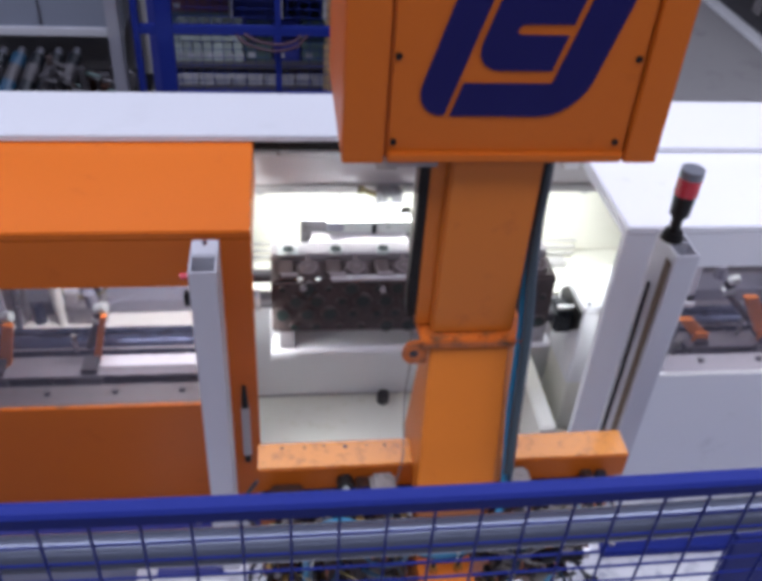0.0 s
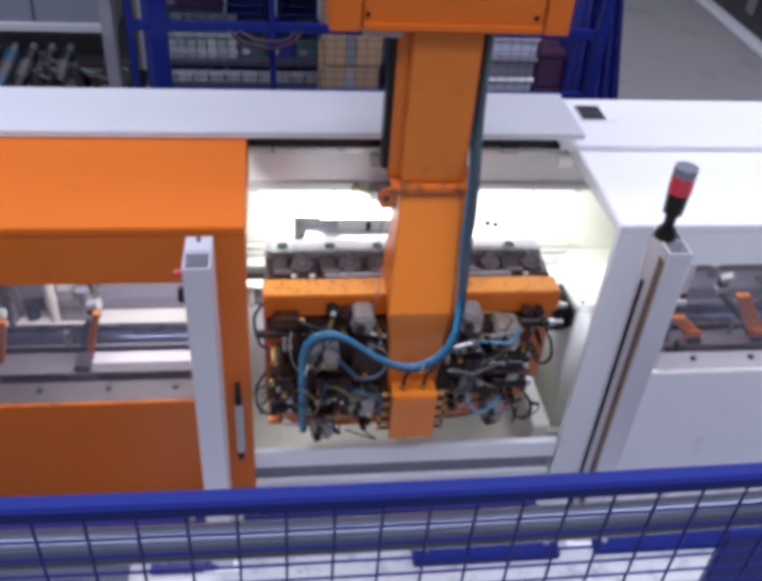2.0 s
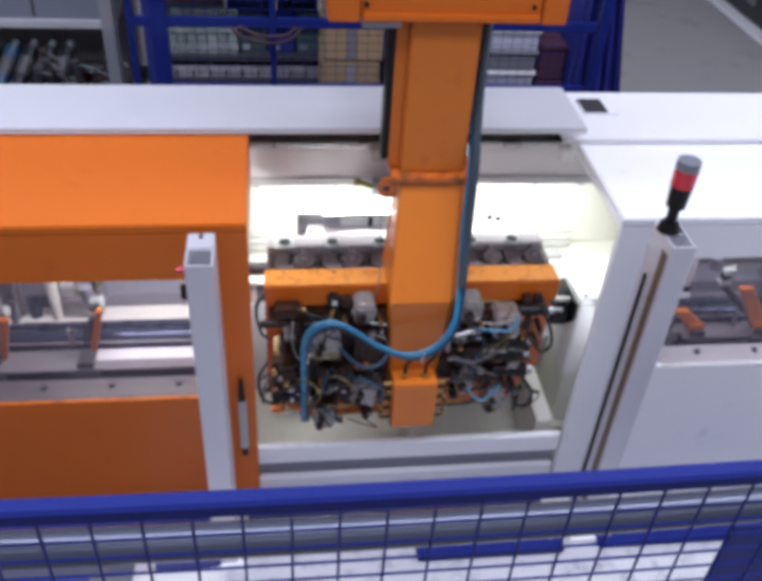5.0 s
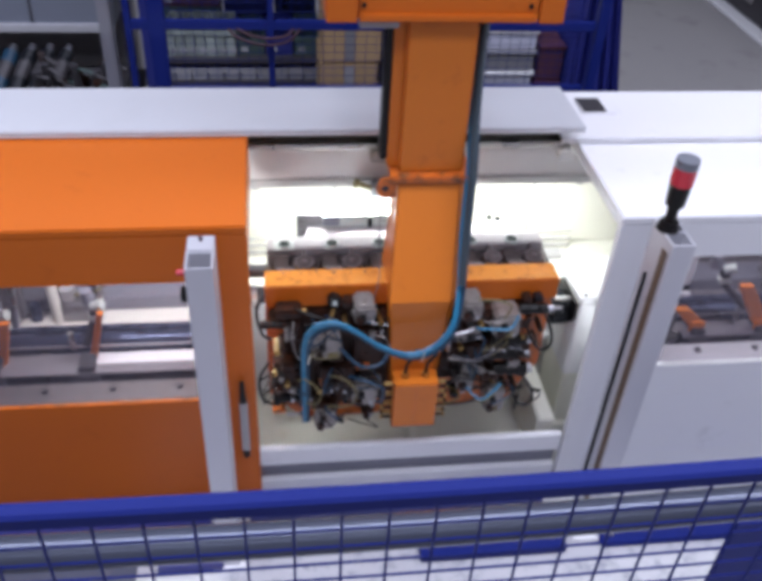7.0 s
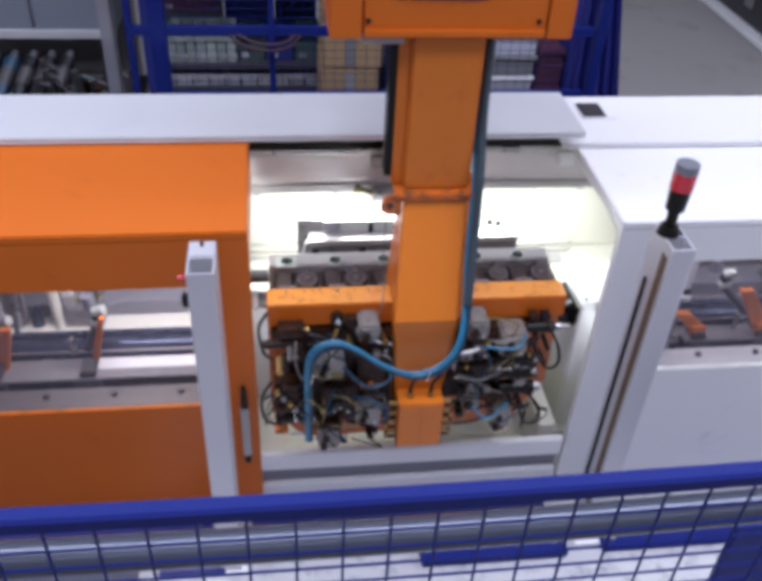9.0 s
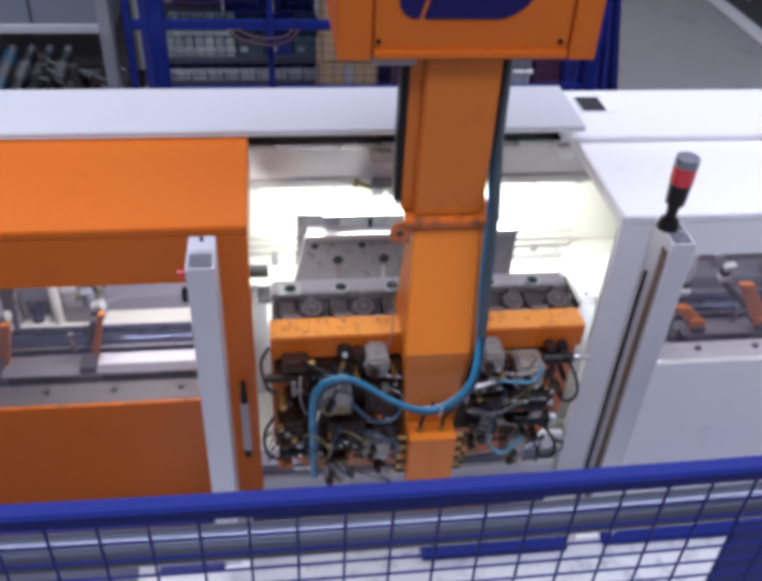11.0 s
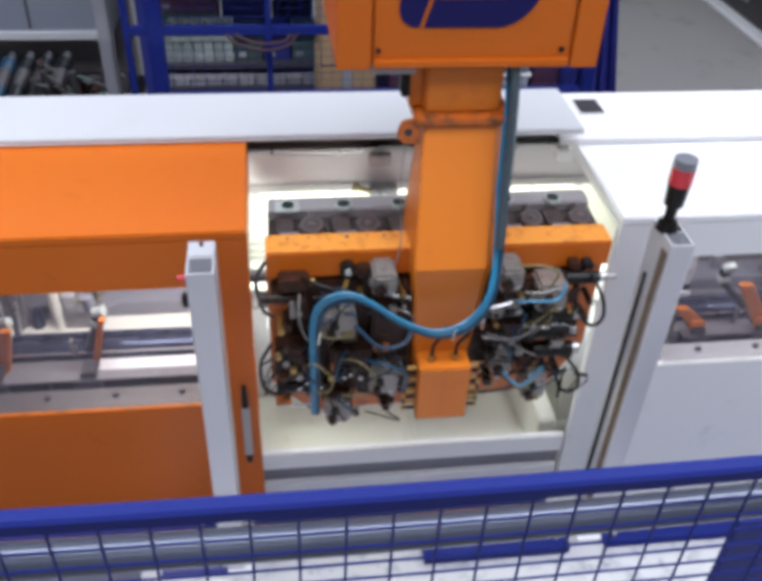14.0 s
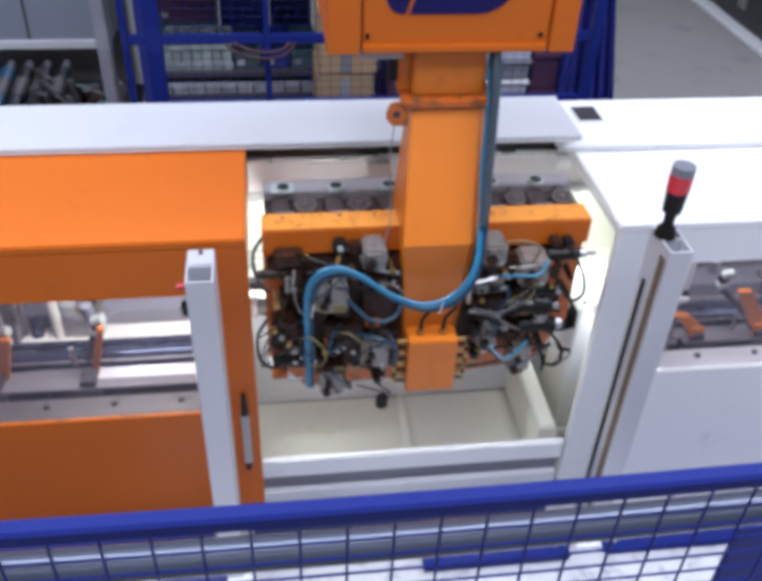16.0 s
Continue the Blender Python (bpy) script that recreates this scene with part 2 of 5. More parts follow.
def cuboid(bm, x, y, z, bevel=0.003, turn=None):
    m = Matrix.LocRotScale(((x[0] + x[1]) / 2, (y[0] + y[1]) / 2, (z[0] + z[1]) / 2), None, (abs(x[1] - x[0]), abs(y[1] - y[0]), abs(z[1] - z[0])))
    if turn:
        m = turn @ m
    vs = bmesh.ops.create_cube(bm, size=1, matrix=m)["verts"]
    if bevel:
        edges = list({e for v in vs for e in v.link_edges})
        bmesh.ops.bevel(bm, geom=edges, offset=bevel, segments=2, affect="EDGES", clamp_overlap=True)
    return bm


def rod(bm, a, b, r, r2=None, n=16, cap=True):
    a, b = Vector(a), Vector(b)
    m = Matrix.Translation((a + b) / 2) @ (b - a).to_track_quat("Z", "Y").to_matrix().to_4x4()
    bmesh.ops.create_cone(bm, cap_ends=cap, cap_tris=False, segments=n, radius1=r, radius2=r if r2 is None else r2, depth=(b - a).length, matrix=m)
    return bm


def smooth_line(points, steps=8):
    """Points along a Catmull-Rom line."""
    pts = [Vector(p) for p in points]
    pts = [pts[0] * 2 - pts[1]] + pts + [pts[-1] * 2 - pts[-2]]
    out = []
    for i in range(1, len(pts) - 2):
        p0, p1, p2, p3 = pts[i - 1:i + 3]
        for s in range(steps):
            t = s / steps
            out.append(0.5 * (2 * p1 + (p2 - p0) * t + (2 * p0 - 5 * p1 + 4 * p2 - p3) * t * t + (3 * p1 - p0 - 3 * p2 + p3) * t ** 3))
    out.append(pts[-2])
    return out


def hose(bm, points, r, n=10, steps=8):
    line = smooth_line(points, steps)
    rings, up = [], Vector((0.3, 0.9, 0.2))
    for i, p in enumerate(line):
        d = (line[min(i + 1, len(line) - 1)] - line[max(i - 1, 0)]).normalized()
        u = d.cross(up).normalized()
        v = d.cross(u)
        rings.append([bm.verts.new(p + r * (math.cos(a) * u + math.sin(a) * v)) for a in (2 * math.pi * k / n for k in range(n))])
    for a, b in zip(rings, rings[1:]):
        for k in range(n):
            bm.faces.new((a[k], a[(k + 1) % n], b[(k + 1) % n], b[k]))
    bm.faces.new(rings[0][::-1])
    bm.faces.new(rings[-1])
    return bm


def prism(bm, outline, a, b, axis="y", bevel=0.0):
    """An outline in two coordinates drawn out along the third."""
    def at(p, q):
        return {"y": (p[0], q, p[1]), "x": (q, p[0], p[1]), "z": (p[0], p[1], q)}[axis]
    one = [bm.verts.new(at(p, a)) for p in outline]
    two = [bm.verts.new(at(p, b)) for p in outline]
    n = len(outline)
    fs = [bm.faces.new(one), bm.faces.new(two[::-1])]
    for i in range(n):
        fs.append(bm.faces.new((one[i], two[i], two[(i + 1) % n], one[(i + 1) % n])))
    if bevel:
        es = list({e for f in fs for e in f.edges})
        bmesh.ops.bevel(bm, geom=es, offset=bevel, segments=2, affect="EDGES", clamp_overlap=True)
    return bm


def world_of(ob):
    p = Vector(ob.location)
    while ob.parent:
        ob = ob.parent
        p += ob.location
    return p


def part(name, bm, mat, parent=None, label="", soft=True):
    """Links a bmesh, drawn in world places, as one mesh under a thing or a part."""
    if parent is not None:
        bmesh.ops.translate(bm, verts=bm.verts, vec=-world_of(parent))
    bmesh.ops.recalc_face_normals(bm, faces=bm.faces)
    me = bpy.data.meshes.new(name)
    bm.to_mesh(me)
    bm.free()
    me.materials.append(mat)
    ob = new(name, me)
    ob.parent = parent
    if soft:
        me.shade_smooth()
        me.set_sharp_from_angle(angle=radians(38))
    if label:
        tagged(ob, label)
    return ob


def thing(name, base, label, category, group="", kind=""):
    ob = new(name)
    ob.location = base
    return tagged(ob, label, category, group, kind)


def B():
    return bmesh.new()


def block(name, x, y, z, mat, parent, bevel=0.003, label=""):
    return part(name, cuboid(B(), x, y, z, bevel), mat, parent, label)


def setting(name, x, y, z, mat, label, category, bevel=0.0):
    return tagged(part(name, cuboid(B(), x, y, z, bevel), mat), label, category, kind="structure")


# ---- the hall ----
setting("floor", (-12, 14), (-8, 14), (-0.2, 0.0), FLOOR, "grey sealed concrete floor of a machine hall", "floor")
setting("wall_north", (-12, 14), (14, 14.2), (-0.2, 8), WALL, "plain grey panel wall of the hall", "wall")
setting("wall_south", (-12, 14), (-8.2, -8), (-0.2, 8), WALL, "plain grey panel wall of the hall", "wall")
setting("wall_west", (-12.2, -12), (-8, 14), (-0.2, 8), WALL, "plain grey panel wall of the hall", "wall")
setting("wall_east", (14, 14.2), (-8, 14), (-0.2, 8), WALL, "plain grey panel wall of the hall", "wall")
setting("ceiling", (-12.2, 14.2), (-8.2, 14.2), (8, 8.2), CEILING, "pale sheet ceiling of the hall", "ceiling")
setting("floor_plate", (-0.58, 5.2), (0.35, 2.6), (0.0, 0.012), FLOOR_PALE, "pale scuffed floor plate before the machine line", "floor plate", 0.003)

# thin sheet added to make this stretch of floor darker
setting("floor_mat", (-2.7, -0.585), (0.35, 2.09), (0.0, 0.009), SLATE, "dark slate-blue sheet added to darken the floor before the orange guard", "floor plate", 0.002)


# ---- the machine line: covers, frame and tray ----
FRONT = 2.2          # plane of the guards' front
TOP = Z(1.478)       # height of the guards' tops
BACK = 2.80


def guard(name, x0, x1, win, mat, label):
    """A guard hood over the transfer line with a window in its front."""
    g = thing(name, ((x0 + x1) / 2, FRONT, 0), label, "machine guard")
    wx0, wx1, wz0, wz1 = win
    t = 0.03
    block("top_sheet", (x0, x1), (FRONT, BACK), (TOP - t, TOP), mat, g, 0.004)
    bm = B()
    cuboid(bm, (x0, x1), (FRONT, FRONT + t), (wz1, TOP - t - 0.001), 0)
    cuboid(bm, (x0, x1), (FRONT, FRONT + t), (0.13, wz0), 0)
    if wx0 > x0:
        cuboid(bm, (x0, wx0), (FRONT, FRONT + t), (wz0, wz1), 0)
    if wx1 < x1:
        cuboid(bm, (wx1, x1), (FRONT, FRONT + t), (wz0, wz1), 0)
    part("front_sheet", bm, mat, g)
    block("sill_trim", (wx0, wx1), (FRONT + 0.002, FRONT + 0.010), (wz0, wz0 + 0.004), ORANGE_WORN if mat is ORANGE else GREY, g, 0.001)
    block("plinth", (x0 + 0.05, x1 - 0.05), (FRONT + 0.08, BACK), (0.0, 0.13), BLACK, g, 0.004)
    return g


left_guard = guard("machine_guard", -3.0, -0.10, (-2.9, -0.30, Z(2.235), Z(1.69)), ORANGE,
                   "orange enamelled sheet guard hood with a long window")
right_guard = guard("machine_guard", 1.13, 4.6, (1.42, 4.5, Z(2.165), Z(1.645)), WHITE,
                    "white enamelled sheet guard hood with a long window")
part("sloping_top", prism(B(), [(2.204, TOP + 0.0005), (2.70, TOP + 0.0005), (2.70, Z(1.414)), (2.672, Z(1.414))], -3.0, -0.10, "x", 0.002), ORANGE, left_guard)
for g, xa, xb, za, zb in ((left_guard, -2.9, -0.30, Z(2.235), Z(1.69)), (right_guard, 1.42, 4.5, Z(2.165), Z(1.645))):
    pane = block("window_pane", (xa, xb), (FRONT + 0.014, FRONT + 0.018), (za + 0.007, zb), CLEAR, g, 0)
    pane.visible_shadow = False
block("end_rib", (-0.13, -0.10), (FRONT + 0.031, BACK), (TOP - 0.16, TOP - 0.031), ORANGE, left_guard, 0.002)
block("end_rib", (1.13, 1.15), (FRONT + 0.031, BACK), (TOP - 0.05, TOP - 0.031), WHITE, right_guard, 0.002)


def roof_cover(name, x0, x1, y0, y1, top, label):
    r = thing(name, ((x0 + x1) / 2, (y0 + y1) / 2, top - 0.05), label, "machine cover")
    # the long left cover gets the dimmed copy of the white
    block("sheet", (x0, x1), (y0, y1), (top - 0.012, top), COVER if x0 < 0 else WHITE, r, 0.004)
    block("front_lip", (x0, x1), (y0, y0 + 0.010), (top - 0.022, top - 0.0125), WHITE, r, 0.002)
    block("back_lip", (x0, x1), (y1 - 0.01, y1), (top - 0.05, top - 0.0125), WHITE, r, 0.003)
    for i in range(4):
        xx = x0 + (i + 0.5) * (x1 - x0) / 4
        block("stay", (xx - 0.03, xx + 0.03), (y1 - 0.10, y1 - 0.06), (TOP - 0.28, top - 0.0125), GREY, r, 0.003)
    return r


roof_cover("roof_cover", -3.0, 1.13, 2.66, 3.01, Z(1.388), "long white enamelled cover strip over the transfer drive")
rr = roof_cover("roof_cover", 1.06, 4.6, 2.70, 3.10, Z(1.452), "white enamelled cover strip beside the raised one")
block("hatch_frame", (1.20, 1.34), (2.89, 3.03), (Z(1.4515), Z(1.446)), WHITE, rr, 0.002)
block("hatch", (1.205, 1.30), (2.90, 3.02), (Z(1.4462), Z(1.442)), SHADE_GREY, rr, 0.002)

beam = thing("drive_beam", (0.5, 2.9, 0), "grey steel drive beam with a polished guide rod", "beam")
block("web", (-0.14, 1.35), (2.86, 2.94), (Z(1.735), Z(1.575)), BEAM, beam, 0.004)
block("slot", (-0.14, 1.04), (2.88, 2.96), (Z(1.575), Z(1.41)), BLACK, beam, 0.003)
block("slot", (1.0405, 1.355), (2.88, 2.96), (Z(1.575), Z(1.475)), BLACK, beam, 0.003)
block("lower_flange", (-0.14, 1.35), (2.845, 2.8595), (Z(1.735), Z(1.70)), GREY, beam, 0.003)
part("guide_rod", rod(B(), (-0.14, 2.83, Z(1.545)), (1.33, 2.83, Z(1.545)), 0.012), STEEL, beam)
block("carriage", (1.10, 1.16), (2.79, 2.86), (Z(1.60), Z(1.555)), WHITE, beam, 0.004)
block("carriage", (0.36, 0.44), (2.79, 2.86), (Z(1.60), Z(1.55)), STEEL_DULL, beam, 0.004)
for xx in (-0.20, 1.52):
    block("column", (xx, xx + 0.06), (2.86, 2.94), (0.0, Z(1.47)), GREY, beam, 0.004)



# tube housings added to go with the unseen lamps
def lamp_body(x0, x1, y, z):
    l = thing("added_light_body", ((x0 + x1) / 2, y, z), "slim white housing added for an unseen tube light under the machine frame", "light")
    block("housing", (x0, x1), (y - 0.03, y + 0.03), (z + 0.004, z + 0.018), WHITE, l, 0.003)
    for xx in (x0, x1 - 0.03):
        block("end_clip", (xx, xx + 0.03), (y - 0.025, y + 0.025), (z - 0.008, z + 0.0035), GREY, l, 0.002)


lamp_body(-0.10, 1.26, 2.90, Z(1.754))
lamp_body(-2.55, -0.25, 2.50, Z(1.528))
lamp_body(1.55, 4.05, 2.50, Z(1.528))

# housings added to go with the two side fills
for xx, sx in ((-0.165, -1), (1.29, 1)):
    sl = thing("added_light_body", (xx, 2.36, Z(2.5)), "slim white upright housing added for an unseen fill light behind the guard front", "light")
    block("housing", (xx + sx * 0.006, xx + sx * 0.022), (2.33, 2.39), (Z(2.48), Z(1.92)), WHITE, sl, 0.003)
    block("foot", (xx + sx * 0.008, xx + sx * 0.020), (2.34, 2.38), (0.0, Z(2.4805)), GREY, sl, 0.002)

# the station's lining and drip tray
bay = thing("station_lining", (0.5, 2.9, 0), "cream enamelled lining and drip tray of the work station", "machine bed")
block("back_panel", (-0.13, 1.59), (3.05, 3.07), (0.10, Z(1.58)), CREAM, bay, 0.003)
for xx in (0.24, 0.62, 1.11):
    block("panel_seam", (xx, xx + 0.006), (3.046, 3.0495), (Z(2.15), Z(1.76)), POST_GREY, bay, 0.001)
for xx, dz in ((0.933, 2.028), (0.972, 2.036)):
    part("panel_hole", rod(B(), (xx, 3.0495, Z(dz)), (xx, 3.044, Z(dz)), 0.012, n=14), BORE, bay)
block("shelf", (-0.13, 1.59), (2.74, 3.048), (Z(2.19), Z(2.165)), CREAM, bay, 0.004)
block("shelf_rail", (-0.13, 1.3), (2.98, 3.01), (Z(2.165), Z(2.10)), CREAM, bay, 0.004)
for dz in (2.06, 2.095, 2.13):
    block("rib", (-0.13, 1.3), (2.968, 2.9795), (Z(dz + 0.004), Z(dz)), GREY, bay, 0.001)
for xx in (-0.02, 0.08, 1.02, 1.12):
    part("nozzle", rod(B(), (xx, 2.93, Z(2.165)), (xx, 2.93, Z(2.10)), 0.018, 0.012, 14), STEEL_DULL, bay)
block("pipe_clip", (1.0, 1.25), (2.90, 2.95), (Z(2.165), Z(2.13)), GREY, bay, 0.006)
block("apron", (-0.13, 1.3), (2.74, 2.77), (Z(2.745), Z(2.191)), WHITE, bay, 0.004)
block("tray_floor", (-0.13, 1.12), (2.23, 2.738), (Z(2.765), Z(2.745)), CREAM, bay, 0.003)
part("tray_rib", prism(B(), [(0.50, Z(2.744)), (0.535, Z(2.726)), (0.57, Z(2.744))], 2.24, 2.73, "y", 0.003), CREAM, bay)
block("tray_lip", (-0.10, 1.12), (2.20, 2.229), (Z(2.622), Z(2.525)), WHITE, bay, 0.006)
block("tray_side", (1.03, 1.10), (2.262, 2.739), (Z(2.744), Z(2.50)), CREAM, bay, 0.006)
block("base_panel", (-0.10, 1.12), (2.213, 2.24), (0.02, Z(2.722)), WHITE, bay, 0.003)
# mid-grey strip that paints in the shade below the lip
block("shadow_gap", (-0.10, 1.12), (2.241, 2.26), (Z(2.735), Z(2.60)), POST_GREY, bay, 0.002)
block("bed", (-0.13, 1.59), (2.27, 3.04), (0.0, Z(2.77)), GREY, bay, 0.004)
block("tray_bracket", (0.475, 0.492), (2.30, 2.335), (Z(2.744), Z(2.655)), BRASS, bay, 0.003, "stained brass-yellow bracket in the tray")
block("tray_bracket", (0.518, 0.535), (2.30, 2.335), (Z(2.7255), Z(2.665)), YELLOW, bay, 0.003)
block("bracket_foot", (0.462, 0.500), (2.285, 2.345), (Z(2.7435), Z(2.738)), YELLOW, bay, 0.002)
part("drain_cap", rod(B(), (0.44, 2.69, Z(2.744)), (0.44, 2.69, Z(2.70)), 0.028), SHADE_GREY, bay)

# ---- posts beside the station ----
def profile_post(x0, y0, w, d, top, label):
    """A hollow extruded aluminium post, open at the top, with a slotted side."""
    p = thing("guard_post", (x0 + w / 2, y0 + d / 2, 0), label, "post", "posts beside the station")
    t = 0.006
    bm = B()
    xs = (x0, x0 + t, x0 + w - t, x0 + w)
    ys = (y0, y0 + t, y0 + d * 0.48, y0 + d * 0.48 + t, y0 + d - t, y0 + d)
    low = [[bm.verts.new((x, y, 0.024)) for y in ys] for x in xs]
    high = [[bm.verts.new((x, y, top)) for y in ys] for x in xs]

    def solid(i, j):
        return 0 <= i < 3 and 0 <= j < 5 and (i != 1 or j % 2 == 0)
    for i in range(-1, 3):
        for j in range(-1, 5):
            if solid(i, j):
                for lv in (low, high):
                    bm.faces.new((lv[i][j], lv[i + 1][j], lv[i + 1][j + 1], lv[i][j + 1]))
            if j >= 0 and solid(i, j) != solid(i + 1, j):
                bm.faces.new((low[i + 1][j], low[i + 1][j + 1], high[i + 1][j + 1], high[i + 1][j]))
            if i >= 0 and solid(i, j) != solid(i, j + 1):
                bm.faces.new((low[i][j + 1], low[i + 1][j + 1], high[i + 1][j + 1], high[i][j + 1]))
    part("extrusion", bm, ALU, p)
    block("foot_plate", (x0 - 0.03, x0 + w + 0.03), (y0 - 0.02, y0 + d + 0.02), (0.0125, 0.024), WHITE, p, 0.002)
    return p


lp = profile_post(-0.268, 1.935, 0.080, 0.16, Z(1.44), "silver anodised aluminium profile post before the orange guard")
block("top_cap", (-0.266, -0.190), (2.017, 2.093), (Z(1.4395), Z(1.435)), ALU, lp, 0.002)
part("cap_screw", rod(B(), (-0.228, 2.07, Z(1.436)), (-0.228, 2.07, Z(1.424)), 0.006), CRATE_RED, lp)
part("side_sensor", rod(B(), (-0.27, 2.0, Z(1.50)), (-0.30, 2.0, Z(1.50)), 0.010), RED, lp)
block("hinge", (-0.292, -0.2685), (1.97, 2.0), (Z(1.59), Z(1.55)), BLACK, lp, 0.003)
rp = profile_post(1.188, 1.960, 0.074, 0.15, Z(1.425), "silver aluminium profile post with a slotted side")
block("slot_lining", (1.184, 1.1875), (1.976, 2.012), (0.05, Z(1.465)), BRONZE, rp, 0.001)
part("edge_cable", rod(B(), (1.180, 2.060, 0.05), (1.180, 2.060, Z(1.60)), 0.006), RUBBER, rp)

tower = thing("signal_tower", (1.208, 2.058, Z(1.425)), "black signal tower lamp with a red lens on a post", "signal lamp")
part("foot", rod(B(), (1.208, 2.058, Z(1.425)), (1.208, 2.058, Z(1.395)), 0.036, 0.028, 24), BLACK, tower)
part("stem", rod(B(), (1.208, 2.058, Z(1.396)), (1.208, 2.058, Z(1.335)), 0.017, 0.019, 20), BLACK, tower)
part("base_ring", rod(B(), (1.208, 2.058, Z(1.336)), (1.208, 2.058, Z(1.262)), 0.030, 0.034, 28), BLACK, tower)
part("lens", rod(B(), (1.208, 2.058, Z(1.262)), (1.208, 2.058, Z(1.205)), 0.036, 0.036, 28), RED, tower, "red ribbed lens")
part("cap", rod(B(), (1.208, 2.058, Z(1.205)), (1.208, 2.058, Z(1.178)), 0.036, 0.035, 28), LENS, tower, "grey translucent cap")

latch = thing("safety_switch", (-0.148, FRONT - 0.012, Z(2.40)), "slim grey safety switch with a black plunger, screwed to the guard", "switch")
block("body", (-0.163, -0.133), (FRONT - 0.026, FRONT - 0.0005), (Z(2.50), Z(2.235)), GREY, latch, 0.006)
part("plunger", rod(B(), (-0.148, FRONT - 0.016, Z(2.235)), (-0.148, FRONT - 0.016, Z(2.135)), 0.014, 0.008), BLACK, latch)
part("cable_gland", rod(B(), (-0.148, FRONT - 0.016, Z(2.50)), (-0.148, FRONT - 0.016, Z(2.53)), 0.013), BLACK, latch)


# ---- transfer line seen through the guard windows ----
def transfer(x0, x1, mat, up=0.0):
    t = thing("transfer_line", ((x0 + x1) / 2, 2.5, 0), "steel transfer bars on a grey bed behind the guard window", "conveyor", "transfer lines")
    part("transfer_bar", rod(B(), (x0, 2.555, Z(2.246 - up)), (x1, 2.555, Z(2.246 - up)), 0.042, n=24), BAR, t)
    # bright strip added to stand for the highlight along the bar
    block("bar_face", (x0, x1), (2.509, 2.5165), (Z(2.232 - up), Z(2.222 - up)), STEEL, t, 0.002)
    block("rear_guide", (x0, x1), (2.600, 2.640), (Z(2.262 - up), Z(2.222 - up)), BAR, t, 0.004)
    lift = up * 1.4
    block("front_rail", (x0, x1), (2.36, 2.405), (Z(2.330), Z(2.232 - lift)), BLACK_ROLL, t, 0.004)
    block("rail_cap", (x0, x1), (2.358, 2.412), (Z(2.2318 - lift), Z(2.226 - lift)), HAZE_GREY, t, 0.002)
    if up == 0:
        # one tray in a dim and a lit colour: light fades to the left
        block("slide_tray", (x0, -0.735), (2.436, 2.502), (Z(2.258), Z(2.252)), HAZE_GREY, t, 0.002)
        block("slide_tray", (-0.734, x1), (2.436, 2.502), (Z(2.258), Z(2.252)), WHITE, t, 0.002)
    else:
        block("slide_tray", (x0, x1), (2.436, 2.502), (Z(2.258 - up), Z(2.252 - up)), mat, t, 0.002)
    block("tray_web", (x0, x1), (2.450, 2.456), (Z(2.3755), Z(2.2585)), mat, t, 0.002)
    low = 2.235 if up == 0 else 2.166
    block("sill_angle", (x0 if up == 0 else 1.45, x1), (2.2145, 2.318), (Z(low + 0.011), Z(low - 0.004)), SILL if up == 0 else GREY, t, 0.003)
    block("rear_shelf", (x0, x1), (2.665, 3.0), (Z(2.285), Z(2.27)), mat, t, 0.003)
    block("rear_wall", (x0, x1), (3.0, 3.02), (Z(2.9), Z(1.53)), mat, t, 0.003)
    block("rear_step", (x0, x1), (2.78, 2.90), (Z(2.2695), Z(2.205)), POST_GREY, t, 0.004)
    block("rear_rail", (x0, x1), (2.93, 2.98), (Z(1.99), Z(1.72)), GREY, t, 0.003)
    block("bed", (x0, x1), (2.28, 3.02), (0.0, Z(2.3755)), GREY, t, 0.004)
    n = int((x1 - x0) / 0.24)
    for i in range(n):
        xx = x0 + (0.12 if up == 0 else 0.02) + 0.24 * i
        part("bolt", rod(B(), (xx, 2.275, Z(low - 0.004)), (xx, 2.275, Z(low - 0.015)), 0.012, n=6), SHADE_GREY, t)
    return t


tl = transfer(-2.9, -0.14, CREAM)
tr = transfer(1.60, 4.5, HAZE_GREY, 0.045)


